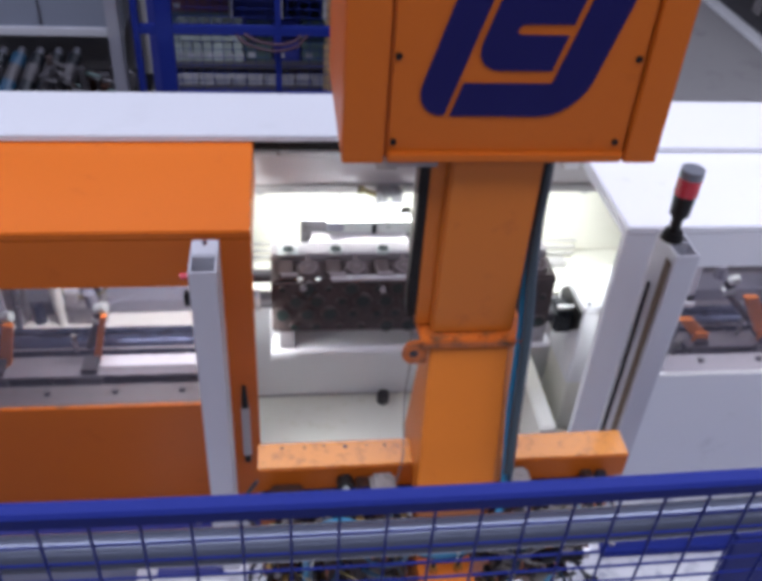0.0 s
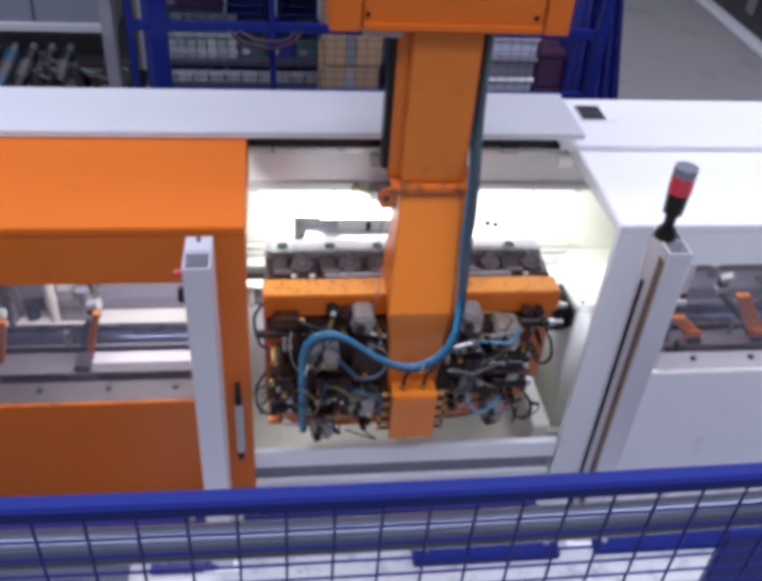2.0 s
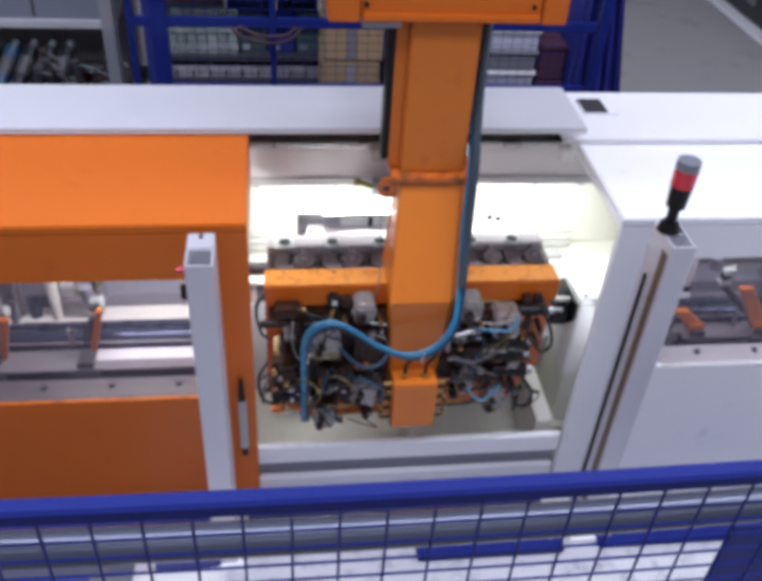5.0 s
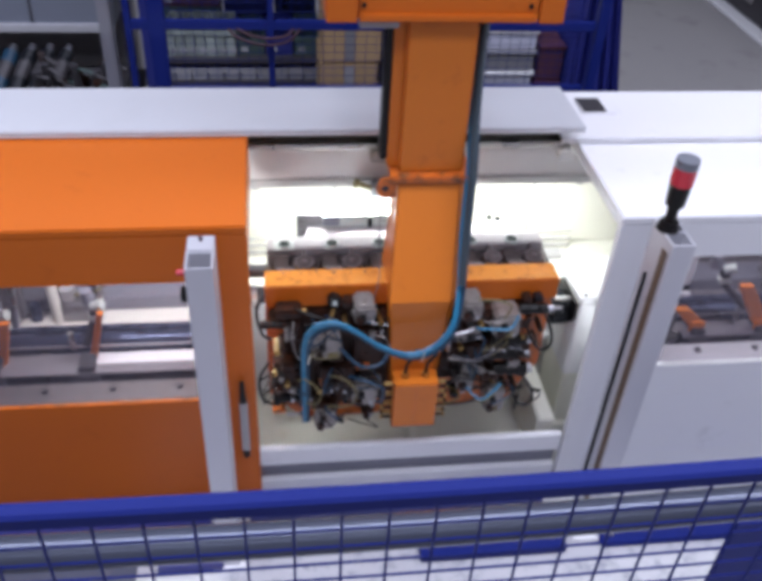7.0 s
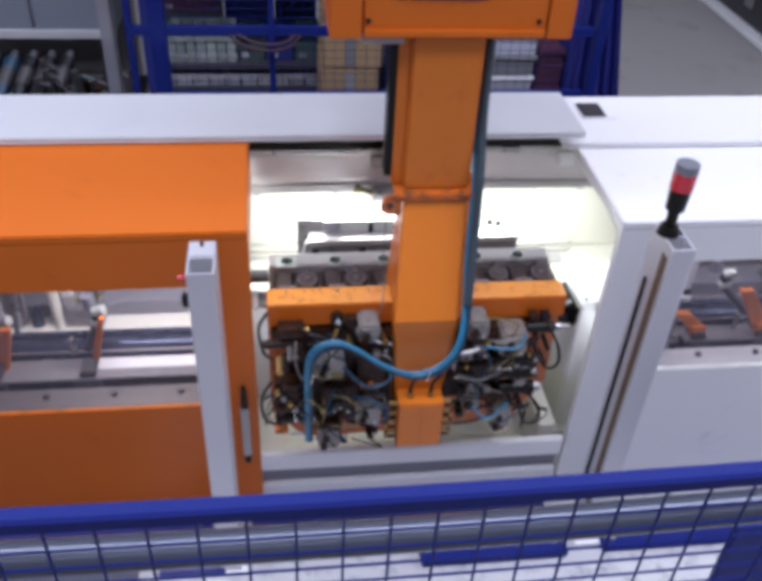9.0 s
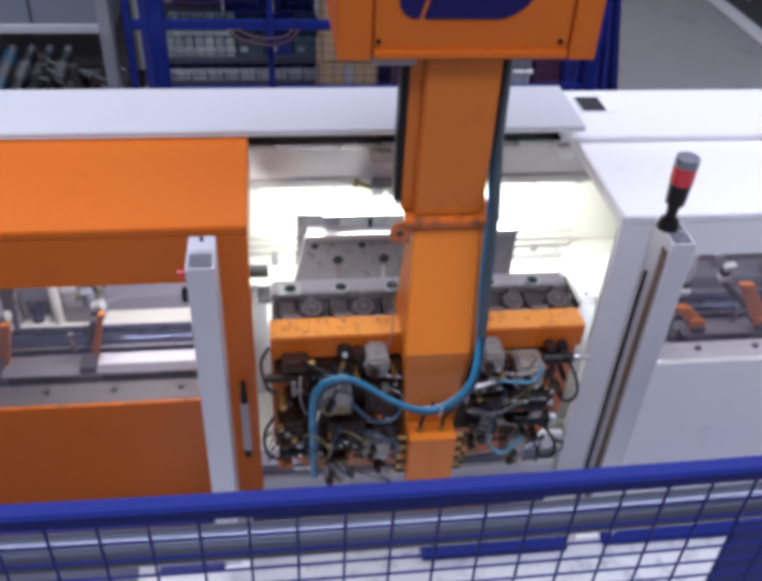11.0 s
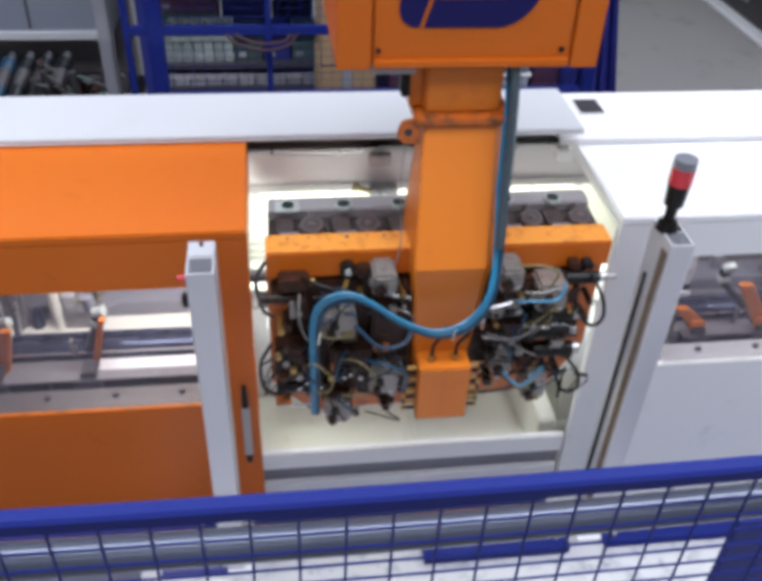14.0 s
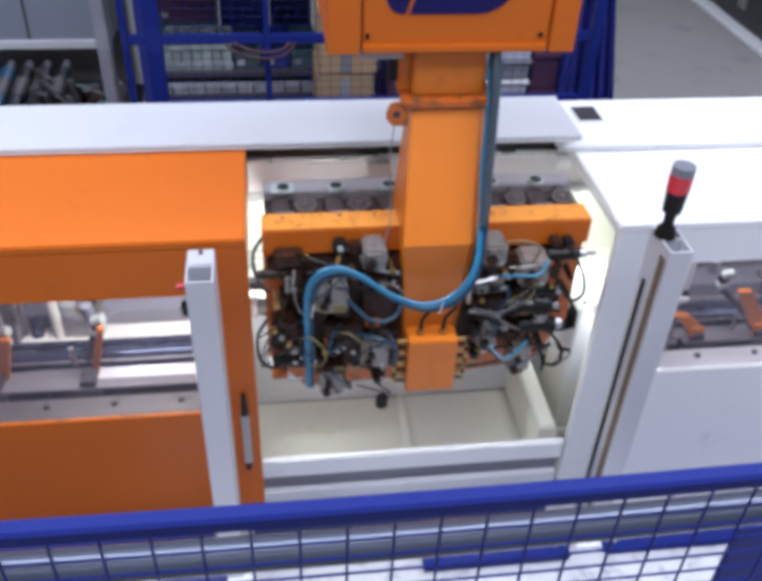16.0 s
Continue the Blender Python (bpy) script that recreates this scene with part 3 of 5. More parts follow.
def carrier(x, lean, low, high, wide, lift=0.0, y=2.455):
    """A part carrier: a leaning orange bracket on the front rail with a clamp head."""
    c = thing("part_carrier", (x, 2.44, Z(2.29)), "orange bracket with a steel clamp head on the transfer bar", "carrier", "part carriers")
    xt = x + lean
    part("bracket", prism(B(), [(x - wide, Z(low)), (x + wide, Z(low)), (xt + wide * 0.8, Z(high)), (xt - wide * 0.8, Z(high))], y, y + 0.03, "y", 0.004), ORANGE_LIT, c)
    part("bracket_toe", prism(B(), [(x - wide, Z(low + 0.02)), (x + wide * 0.8, Z(low + 0.02)), (x + wide * 0.6, Z(low - 0.03)), (x - wide, Z(low - 0.03))], y - 0.015, y - 0.0005, "y", 0.003), ORANGE_LIT, c)
    block("foot", (x - 0.055, x + 0.045), (2.335, 2.357), (Z(2.318 - lift), Z(2.215 - lift)), SHADE_GREY, c, 0.005)
    block("foot_bridge", (x - 0.032, x + 0.026), (2.3575, 2.4395), (Z(2.2225 - lift), Z(2.195 - lift)), SHADE_GREY, c, 0.005)
    part("clamp_arm", rod(B(), (x - 0.02, 2.49, Z(2.20 - lift)), (xt - 0.035, 2.52, Z(high + 0.06)), 0.015), SHADE_GREY, c)
    part("clamp_head", rod(B(), (xt - 0.045, 2.52, Z(high + 0.065)), (xt - 0.005, 2.51, Z(high + 0.045)), 0.021), BOSS, c)
    block("clamp_link", (xt - 0.045, xt - 0.008), (2.50, 2.535), (Z(high + 0.045), Z(high + 0.018)), BLACK_ROLL, c, 0.004)
    part("clamp_head", rod(B(), (xt - 0.035, 2.52, Z(high + 0.012)), (xt + 0.004, 2.51, Z(high - 0.006)), 0.020), BOSS, c)
    part("knob", rod(B(), (xt - 0.055, 2.56, Z(high + 0.02)), (xt - 0.06, 2.56, Z(high - 0.035)), 0.026, 0.022), POST_GREY, c)
    part("spindle", rod(B(), (x - 0.065, 2.47, Z(2.20)), (x - 0.065, 2.47, Z(2.12)), 0.011), STEEL, c)
    return c


carrier(-0.722, 0.058, 2.262, 2.025, 0.014)
carrier(-1.060, 0.050, 2.262, 2.060, 0.024)
carrier(1.660, -0.085, 2.135, 2.050, 0.036, 0.063, 2.39)
carrier(1.935, -0.120, 2.135, 1.945, 0.036, 0.063, 2.39)
hp = thing("hanging_bracket", (1.625, 2.60, Z(1.528)), "white enamelled bracket with a black notch hanging inside the hood", "bracket")
block("arm", (1.652, 1.680), (2.56, 2.59), (Z(2.065), Z(1.509)), WHITE, hp, 0.003)
block("notch", (1.650, 1.682), (2.553, 2.5595), (Z(2.085), Z(2.055)), BLACK, hp, 0.002)
block("toe", (1.642, 1.686), (2.54, 2.5955), (Z(2.110), Z(2.0855)), WHITE, hp, 0.004)
block("side_arm", (1.757, 1.780), (2.57, 2.59), (Z(1.985), Z(1.509)), WHITE, hp, 0.003)


def valve_stack(x, y, z, label):
    v = thing("valve_unit", (x, y, z), label, "valve")
    block("body", (x - 0.08, x + 0.08), (y - 0.05, y + 0.05), (z, z + 0.09), STEEL_DULL, v, 0.006)
    block("coil", (x - 0.07, x - 0.02), (y - 0.04, y + 0.03), (z + 0.0905, z + 0.16), GREY, v, 0.008)
    block("coil", (x + 0.01, x + 0.06), (y - 0.04, y + 0.03), (z + 0.0905, z + 0.15), BLACK, v, 0.008)
    part("pipe", hose(B(), [(x + 0.02, y - 0.05, z + 0.05), (x + 0.05, y - 0.1, z + 0.09), (x + 0.12, y - 0.06, z + 0.12), (x + 0.20, y, z + 0.11)], 0.004), POST_GREY, v)
    return v


valve_stack(-0.80, 2.76, Z(2.27), "grey pneumatic valve unit behind the guard window")
dh = thing("drive_housing", (-1.3, 2.72, Z(2.27)), "grey drive housing with pipes, haze painted into its colour, behind the guard window", "machine housing")
block("case", (-1.75, -1.02), (2.70, 2.775), (Z(2.27), Z(1.98)), HAZE_GREY, dh, 0.02)
block("upper_case", (-1.70, -1.10), (2.79, 2.90), (Z(2.20), Z(1.80)), POST_GREY, dh, 0.02)
for i in range(6):
    block("fin", (-1.68 + 0.11 * i, -1.64 + 0.11 * i), (2.67, 2.6995), (Z(2.25), Z(2.05)), (HAZE_GREY, STEEL_DULL, BEAM)[i % 3], dh, 0.004)
part("blue_flask", rod(B(), (-0.985, 2.74, Z(2.27)), (-0.980, 2.74, Z(2.19)), 0.026, 0.020, 18), BAR, dh)
part("pipe", hose(B(), [(-0.90, 2.76, Z(2.12)), (-0.82, 2.74, Z(2.15)), (-0.74, 2.74, Z(2.14)), (-0.68, 2.76, Z(2.08))], 0.006), YELLOW, dh)
for i in range(4):
    part("pipe", rod(B(), (-1.55 + 0.17 * i, 2.64, Z(2.27)), (-1.53 + 0.17 * i, 2.66, Z(2.02)), 0.014, n=12), (STEEL_DULL, BEAM, STEEL_DULL, STEEL)[i], dh)
valve_stack(2.25, 2.80, Z(2.27), "grey pneumatic valve unit behind the guard window")
for xx in (2.6,):
    gb = thing("gear_housing", (xx, 2.72, Z(2.27)), "grey gear housing with a black shaft behind the window", "gearbox", "gear housings")
    block("case", (xx - 0.07, xx + 0.07), (2.66, 2.78), (Z(2.27), Z(2.15)), STEEL_DULL, gb, 0.015)
    part("shaft", rod(B(), (xx, 2.66, Z(2.21)), (xx, 2.60, Z(2.21)), 0.020), BLACK, gb)
    part("cap", rod(B(), (xx - 0.03, 2.72, Z(2.15)), (xx - 0.03, 2.72, Z(2.10)), 0.026), VALVE, gb)
strut = thing("strut", (-0.893, 2.72, Z(2.27)), "pale enamelled strut leaning behind the guard window", "strut")
part("bar", rod(B(), (-0.893, 2.72, Z(2.27)), (-0.925, 2.76, Z(1.53)), 0.022), CREAM, strut)

# ---- clamping fixture in the station ----
fix = thing("clamping_fixture", (0.5, 2.66, Z(2.19)), "grey steel clamping fixture with bored locating plates", "fixture")
part("locating_plate", prism(B(), [(0.10, Z(1.85)), (0.47, Z(1.85)), (0.47, Z(2.19)), (0.03, Z(2.19))], 2.66, 2.70, "y", 0.003), FIXTURE, fix)
block("upper_plate", (0.07, 0.50), (2.715, 2.755), (Z(2.165), Z(1.775)), FIXTURE, fix, 0.003)
block("upper_bar", (0.17, 0.50), (2.70, 2.73), (Z(1.83), Z(1.775)), BOSS, fix, 0.003)
block("locating_plate", (0.62, 0.938), (2.66, 2.70), (Z(2.19), Z(1.85)), FIXTURE, fix, 0.003)
block("crown", (0.11, 0.478), (2.64, 2.715), (Z(1.85), Z(1.825)), IRON_CUT, fix, 0.003)
block("crown", (0.62, 0.936), (2.64, 2.715), (Z(1.85), Z(1.825)), IRON_CUT, fix, 0.003)
block("stop", (0.345, 0.362), (2.690, 2.6995), (Z(1.832), Z(1.785)), BLACK_ROLL, fix, 0.002)
block("end_block", (0.17, 0.235), (2.690, 2.6995), (Z(1.815), Z(1.772)), POST_GREY, fix, 0.003)
for xx in (0.136, 0.32):
    part("bore", rod(B(), (xx, 2.657, Z(1.885)), (xx, 2.662, Z(1.885)), 0.014), BORE, fix)
for xx in (0.227, 0.41):
    part("bore", rod(B(), (xx, 2.657, Z(1.955)), (xx, 2.662, Z(1.955)), 0.020), BORE, fix)
    part("drip_mark", cuboid(B(), (xx - 0.006, xx + 0.006), (2.656, 2.6595), (Z(2.08), Z(1.985)), 0.001), STEEL, fix)
for xx in (-0.02, 0.50, 0.97):
    block("support", (xx, xx + 0.06), (2.44, 2.655), (Z(2.19), Z(2.082)), STEEL_DULL, fix, 0.004)
block("support_foot", (-0.05, 1.06), (2.44, 2.74), (Z(2.22), Z(2.191)), WHITE, fix, 0.004)
block("support_leg", (-0.06, 0.05), (2.60, 2.735), (Z(2.40), Z(2.221)), WHITE, fix, 0.004)

cl = thing("clamp_unit", (0.45, 2.80, Z(1.82)), "grey clamp cylinder with black foot above the fixture", "clamp")
block("body", (0.368, 0.470), (2.78, 2.844), (Z(1.795), Z(1.695)), FIXTURE, cl, 0.008)
part("eyelet", rod(B(), (0.418, 2.780, Z(1.722)), (0.418, 2.774, Z(1.722)), 0.009, n=12), LABEL, cl)
block("foot", (0.388, 0.515), (2.77, 2.84), (Z(1.848), Z(1.7955)), BLACK, cl, 0.006)
part("bolt", rod(B(), (0.432, 2.757, Z(1.825)), (0.432, 2.7695, Z(1.825)), 0.012), BOSS, cl)
part("tap", rod(B(), (0.315, 2.81, Z(1.70)), (0.3675, 2.81, Z(1.72)), 0.011), YELLOW, cl)
part("tap_knob", rod(B(), (0.300, 2.81, Z(1.694)), (0.3148, 2.81, Z(1.700)), 0.018, n=12), YELLOW, cl)

wb = thing("spindle_box", (1.28, 2.56, Z(2.77)), "white enamelled spindle box with a dark side opening", "machine box")
block("housing", (1.16, 1.40), (2.42, 2.70), (Z(2.406), Z(2.003)), WHITE, wb, 0.006)
part("side_mouth", prism(B(), [(2.43, Z(2.035)), (2.62, Z(2.045)), (2.66, Z(2.09)), (2.64, Z(2.185)), (2.50, Z(2.185)), (2.43, Z(2.115))], 1.150, 1.161, "x", 0.001), BLACK, wb)
block("clamp_jaw", (1.075, 1.1495), (2.47, 2.59), (Z(2.175), Z(2.075)), BLACK_ROLL, wb, 0.012)
part("jaw_pin", rod(B(), (1.045, 2.53, Z(2.12)), (1.0745, 2.53, Z(2.12)), 0.030, n=16), SHADE_GREY, wb)
part("jaw_pin", rod(B(), (1.085, 2.50, Z(2.06)), (1.149, 2.50, Z(2.06)), 0.011, n=12), STEEL, wb)
for a, b in ((1.185, 2.445), (1.375, 2.445), (1.185, 2.675), (1.375, 2.675)):
    part("screw", rod(B(), (a, b, Z(2.0035)), (a, b, Z(1.998)), 0.007, n=10), SHADE_GREY, wb)
block("leg", (1.172, 1.39), (2.432, 2.69), (Z(2.70), Z(2.4065)), CREAM, wb, 0.006)
block("base_flange", (1.150, 1.40), (2.41, 2.70), (Z(2.77), Z(2.7005)), CREAM, wb, 0.006)
# grey line added so that the white box's edge stands out
block("lid_seam", (1.162, 1.398), (2.4185, 2.43), (Z(2.030), Z(2.026)), GREY, wb, 0.001)

nz = thing("locking_pin", (-0.07, 2.62, Z(2.1)), "black locking pin with steel collars beside the station", "pin")
part("barrel", rod(B(), (-0.14, 2.55, Z(2.03)), (-0.04, 2.55, Z(2.03)), 0.034), SHADE_GREY, nz)
part("collar", rod(B(), (-0.11, 2.55, Z(2.03)), (-0.09, 2.55, Z(2.03)), 0.042), STEEL_DULL, nz)
part("head", rod(B(), (-0.14, 2.57, Z(1.93)), (-0.045, 2.57, Z(1.93)), 0.026), SHADE_GREY, nz)
block("mount", (-0.16, -0.125), (2.52, 2.735), (Z(2.19), Z(1.88)), WHITE, nz, 0.004)


# ---- the cylinder head that is picked up ----
HEAD_BASE = Vector((0.49, 2.50, Z(2.082)))
head = thing("cylinder_head", HEAD_BASE, "raw dark cast-iron cylinder head with milled bolt bosses", "engine part")
part("casting", cuboid(B(), (-0.045, 1.015), (2.405, 2.60), (Z(2.08), Z(1.835)), 0.010), IRON, head)
block("top_rim", (-0.045, 1.00), (2.525, 2.60), (Z(1.8345), Z(1.797)), IRON_CUT, head, 0.005)
block("front_ledge", (0.17, 0.86), (2.398, 2.425), (Z(1.836), Z(1.822)), IRON_CUT, head, 0.003)
for i, xx in enumerate((0.02, 0.195, 0.372, 0.545, 0.718, 0.877)):
    part("bolt_boss", rod(B(), (xx, 2.54, Z(1.8)), (xx, 2.54, Z(1.788)), 0.028, 0.026, 24), BOSS, head)
    part("bolt_bore", rod(B(), (xx, 2.54, Z(1.7882)), (xx, 2.54, Z(1.7865)), 0.0205, 0.0205, 20), BORE, head)
    xs = xx + 0.070
    if xs < 0.98:
        part("port_boss", rod(B(), (xs, 2.462, Z(1.838)), (xs, 2.455, Z(1.806)), 0.044, 0.035, 22), IRON_TOP, head)
        part("port_bore", rod(B(), (xs, 2.4552, Z(1.8063)), (xs, 2.4545, Z(1.8038)), 0.027, 0.026, 20), IRON, head)
        part("port_core", rod(B(), (xs, 2.4545, Z(1.805)), (xs, 2.4535, Z(1.800)), 0.013, 0.009, 14), IRON_TOP, head)
        part("rib", cuboid(B(), (xs - 0.008, xs + 0.008), (2.49, 2.53), (Z(1.836), Z(1.803)), 0.004), IRON_TOP, head)
    part("web", cuboid(B(), (xx - 0.050, xx + 0.024), (2.418, 2.524), (Z(1.836), Z(1.817)), 0.012), IRON, head)
    part("arch_rib", rod(B(), (xx - 0.030, 2.427, Z(1.826)), (xx + 0.030, 2.427, Z(1.826)), 0.013, n=14), IRON_TOP, head)
for xx in (0.02,):
    part("milled_pad", cuboid(B(), (xx - 0.040, xx + 0.036), (2.512, 2.572), (Z(1.7968), Z(1.7925)), 0.0015), BOSS, head)
for xx in (0.055, 0.12, 0.235, 0.41, 0.58, 0.75, 0.91):
    part("dowel", rod(B(), (xx, 2.412, Z(1.832)), (xx + 0.012, 2.404, Z(1.824)), 0.009, 0.007, 12), BOSS, head)
rng = random.Random(4)
for row, dz in enumerate((1.868, 1.925, 1.985, 2.045)):
    for i in range(12):
        xx = 0.0 + i * 0.084 + (0.042 if row % 2 else 0) + rng.uniform(-0.008, 0.008)
        r = rng.choice((0.010, 0.014, 0.021, 0.024))
        if xx < 0.99:
            part("face_boss", rod(B(), (xx, 2.406, Z(dz)), (xx, 2.397, Z(dz)), r * 1.5, r * 1.35, 14), IRON, head)
            part("face_bore", rod(B(), (xx, 2.3975, Z(dz)), (xx, 2.3955, Z(dz)), r, r, 12), BORE, head)
for xx, dz in ((0.07, 1.855), (0.36, 1.87), (0.62, 1.86)):
    part("locating_pin", rod(B(), (xx, 2.41, Z(dz)), (xx, 2.385, Z(dz)), 0.011), STEEL, head)


# ---- gantry carriage with its cover ----
CAR_BASE = Vector((0.52, 2.3, Z(0.90)))
car = thing("gantry_carriage", CAR_BASE, "orange enamelled gantry carriage with a screwed front cover", "gantry carriage")
block("side_plate", (0.165, 0.180), (2.13, 2.62), (Z(0.90), Z(0.0)), ORANGE, car, 0.004)
block("side_plate", (0.857, 0.872), (2.13, 2.62), (Z(0.90), Z(0.0)), ORANGE, car, 0.004)
block("front_plate", (0.1805, 0.8565), (2.13, 2.1335), (Z(0.89), Z(0.0)), ORANGE, car, 0.002)
block("back_plate", (0.1805, 0.8565), (2.60, 2.62), (Z(0.89), Z(0.0)), ORANGE, car, 0.002)
cover = part("front_cover", cuboid(B(), (0.262, 0.790), (2.118, 2.1295), (Z(0.893), Z(0.02)), 0.003), ORANGE, car)
block("bottom_fold", (0.262, 0.790), (2.106, 2.1175), (Z(0.893), Z(0.868)), ORANGE, car, 0.004)
block("side_flange", (0.165, 0.255), (2.112, 2.1295), (Z(0.897), Z(0.0)), ORANGE, car, 0.003)
block("side_flange", (0.797, 0.872), (2.112, 2.1295), (Z(0.897), Z(0.0)), ORANGE, car, 0.003)
for xx, dz in ((0.274, 0.846), (0.768, 0.846), (0.274, 0.655), (0.776, 0.655), (0.274, 0.35), (0.776, 0.35)):
    part("cover_screw", rod(B(), (xx, 2.118, Z(dz)), (xx, 2.114, Z(dz)), 0.0075, n=12), BLACK, cover)
block("guide_shoe", (0.6350, 0.8565), (2.265, 2.30), (Z(0.8), Z(0.3)), STEEL_DULL, car, 0.003)
block("guide_shoe", (0.1805, 0.3765), (2.236, 2.285), (Z(0.86), Z(0.3)), STEEL_DULL, car, 0.002)
block("wiper_plate", (0.265, 0.384), (2.145, 2.5), (Z(0.925), Z(0.895)), GREY, car, 0.003)

# emblem: a slanted frame with an inner hook, plain shapes
S = 0.30                                           # slant: sideways per height


def arc(cx, cz, r, a0, a1, n=8):
    return [(cx + r * math.cos(radians(a0 + (a1 - a0) * k / n)), cz + r * math.sin(radians(a0 + (a1 - a0) * k / n))) for k in range(n + 1)]


def sheared(pts, z0):
    return [(x + S * (z - z0), z) for x, z in pts]


def emblem_piece(pts, z0):
    part("emblem", prism(B(), sheared(pts, z0), 2.1145, 2.1178, "y", 0.0006), LOGO, cover, "navy painted emblem shape", soft=False)


zb = Z(0.785)
x0 = 0.356
emblem_piece([(x0 + 0.022, zb + 0.002), (x0 + 0.024, zb + 0.50), (x0 - 0.050, zb + 0.50), (x0 - 0.050, zb + 0.07)] + arc(x0 + 0.02, zb + 0.07, 0.070, 180, 262, 6), zb)
emblem_piece([(x0 + 0.034, zb)] + arc(x0 + 0.228, zb + 0.08, 0.08, -90, 0, 6) + [(x0 + 0.308, zb + 0.50), (x0 + 0.222, zb + 0.50), (x0 + 0.222, zb + 0.074), (x0 + 0.034, zb + 0.074)], zb)
emblem_piece([(x0 + 0.208, zb + 0.102), (x0 + 0.208, zb + 0.178), (x0 + 0.108, zb + 0.178)] + arc(x0 + 0.108, zb + 0.189, 0.011, 270, 90, 5) + [(x0 + 0.208, zb + 0.200), (x0 + 0.208, zb + 0.43), (x0 + 0.038, zb + 0.43), (x0 + 0.038, zb + 0.160)] + arc(x0 + 0.096, zb + 0.160, 0.058, 180, 270, 6), zb)

# ---- lifting ram with the gripper ----
RAM_BASE = Vector((0.5, 2.1, Z(2.42)))
ram = thing("lifting_ram", RAM_BASE, "orange lifting ram with a hydraulic gripper plate, hoses and cables", "gripper")
part("column", cuboid(B(), (0.413, 0.628), (2.140, 2.31), (Z(1.413), Z(0.15)), 0.006), ORANGE_LIT, ram)
block("guide_strip", (0.3745, 0.414), (2.17, 2.30), (Z(1.407), Z(0.2)), ORANGE_LIT, ram, 0.003)
block("cable_track", (0.350, 0.374), (2.17, 2.23), (Z(1.38), Z(0.2)), BLACK, ram, 0.004)
block("guide_strip", (0.6285, 0.636), (2.17, 2.30), (Z(1.407), Z(0.2)), SHADE_GREY, ram, 0.002)
flange = part("flange", cuboid(B(), (0.384, 0.662), (2.108, 2.33), (Z(1.440), Z(1.4135)), 0.004), ORANGE_WORN, ram)
for xx in (0.415, 0.47, 0.54, 0.60):
    part("flange_bolt", rod(B(), (xx, 2.124, Z(1.414)), (xx, 2.124, Z(1.406)), 0.007, n=6), ORANGE_WORN, flange)
lug = B()
prism(lug, [(0.338, Z(1.450)), (0.350, Z(1.424)), (0.377, Z(1.418)), (0.404, Z(1.418)), (0.404, Z(1.495)), (0.357, Z(1.495)), (0.338, Z(1.475))], 2.112, 2.126, "y", 0.003)
part("lifting_lug", lug, ORANGE_WORN, flange)
part("lug_hole", rod(B(), (0.367, 2.1118, Z(1.457)), (0.367, 2.111, Z(1.457)), 0.012), SHADE_GREY, flange)
# lower column: swells to a nose, then draws in
bm = B()
rings = []
for xa, xb, ya, d in ((0.412, 0.643, 2.122, 1.4405), (0.382, 0.616, 1.945, 1.815), (0.409, 0.587, 1.975, 2.20), (0.412, 0.585, 1.985, 2.37)):
    c, e = 0.006, 0.024                    # the edge beside the hoses is cut back further
    rings.append([bm.verts.new((x, y, Z(d))) for x, y in ((xa, 2.20), (xa, ya + c), (xa + c, ya), (xb - e, ya), (xb, ya + e), (xb, 2.20))])
for a, b in zip(rings, rings[1:]):
    for k in range(6):
        bm.faces.new((a[k], a[(k + 1) % 6], b[(k + 1) % 6], b[k]))
bm.faces.new(rings[0])
bm.faces.new(rings[-1][::-1])
nose = part("nose_column", bm, ORANGE_LIT, ram)
nose.data.set_sharp_from_angle(angle=radians(9))
plate = part("gripper_plate", prism(B(), [(-0.045, Z(1.80)), (1.008, Z(1.80)), (1.008, Z(2.24)), (0.91, Z(2.43)), (0.56, Z(2.47)), (0.08, Z(2.49)), (-0.045, Z(2.34))], 2.065, 2.130, "y", 0.004), ORANGE_WORN, ram, "orange gripper plate with a scuffed oily top")
# front face in shade, so the darker of the two oranges
block("top_beam", (-0.045, 1.010), (2.035, 2.0645), (Z(1.890), Z(1.80)), ORANGE, plate, 0.004)
block("top_strip", (-0.043, 1.008), (2.037, 2.128), (Z(1.7998), Z(1.796)), ORANGE_SHEEN, plate, 0.0015, "scuffed glossy orange top strip with sheen painted into its colour")
for i in range(6):
    xx = 0.03 + 0.058 * i + rng.uniform(-0.01, 0.01)
    part("stop_screw", rod(B(), (xx, rng.uniform(2.10, 2.12), Z(1.80)), (xx, 2.11, Z(1.795)), rng.uniform(0.003, 0.006), n=8), SHADE_GREY, plate)
for a, b, c in ((0.015, 0.40, 2.37), (0.60, 0.91, 2.27)):
    block("carrier_frame", (a, b), (2.03, 2.064), (Z(c), Z(1.90)), OILY, plate, 0.006)

mf = part("manifold", cuboid(B(), (0.412, 0.575), (1.885, 1.974), (Z(2.375), Z(2.155)), 0.004), ORANGE_LIT, ram)
block("joint", (0.492, 0.494), (1.8835, 1.8852), (Z(2.37), Z(2.16)), ORANGE_WORN, mf, 0)
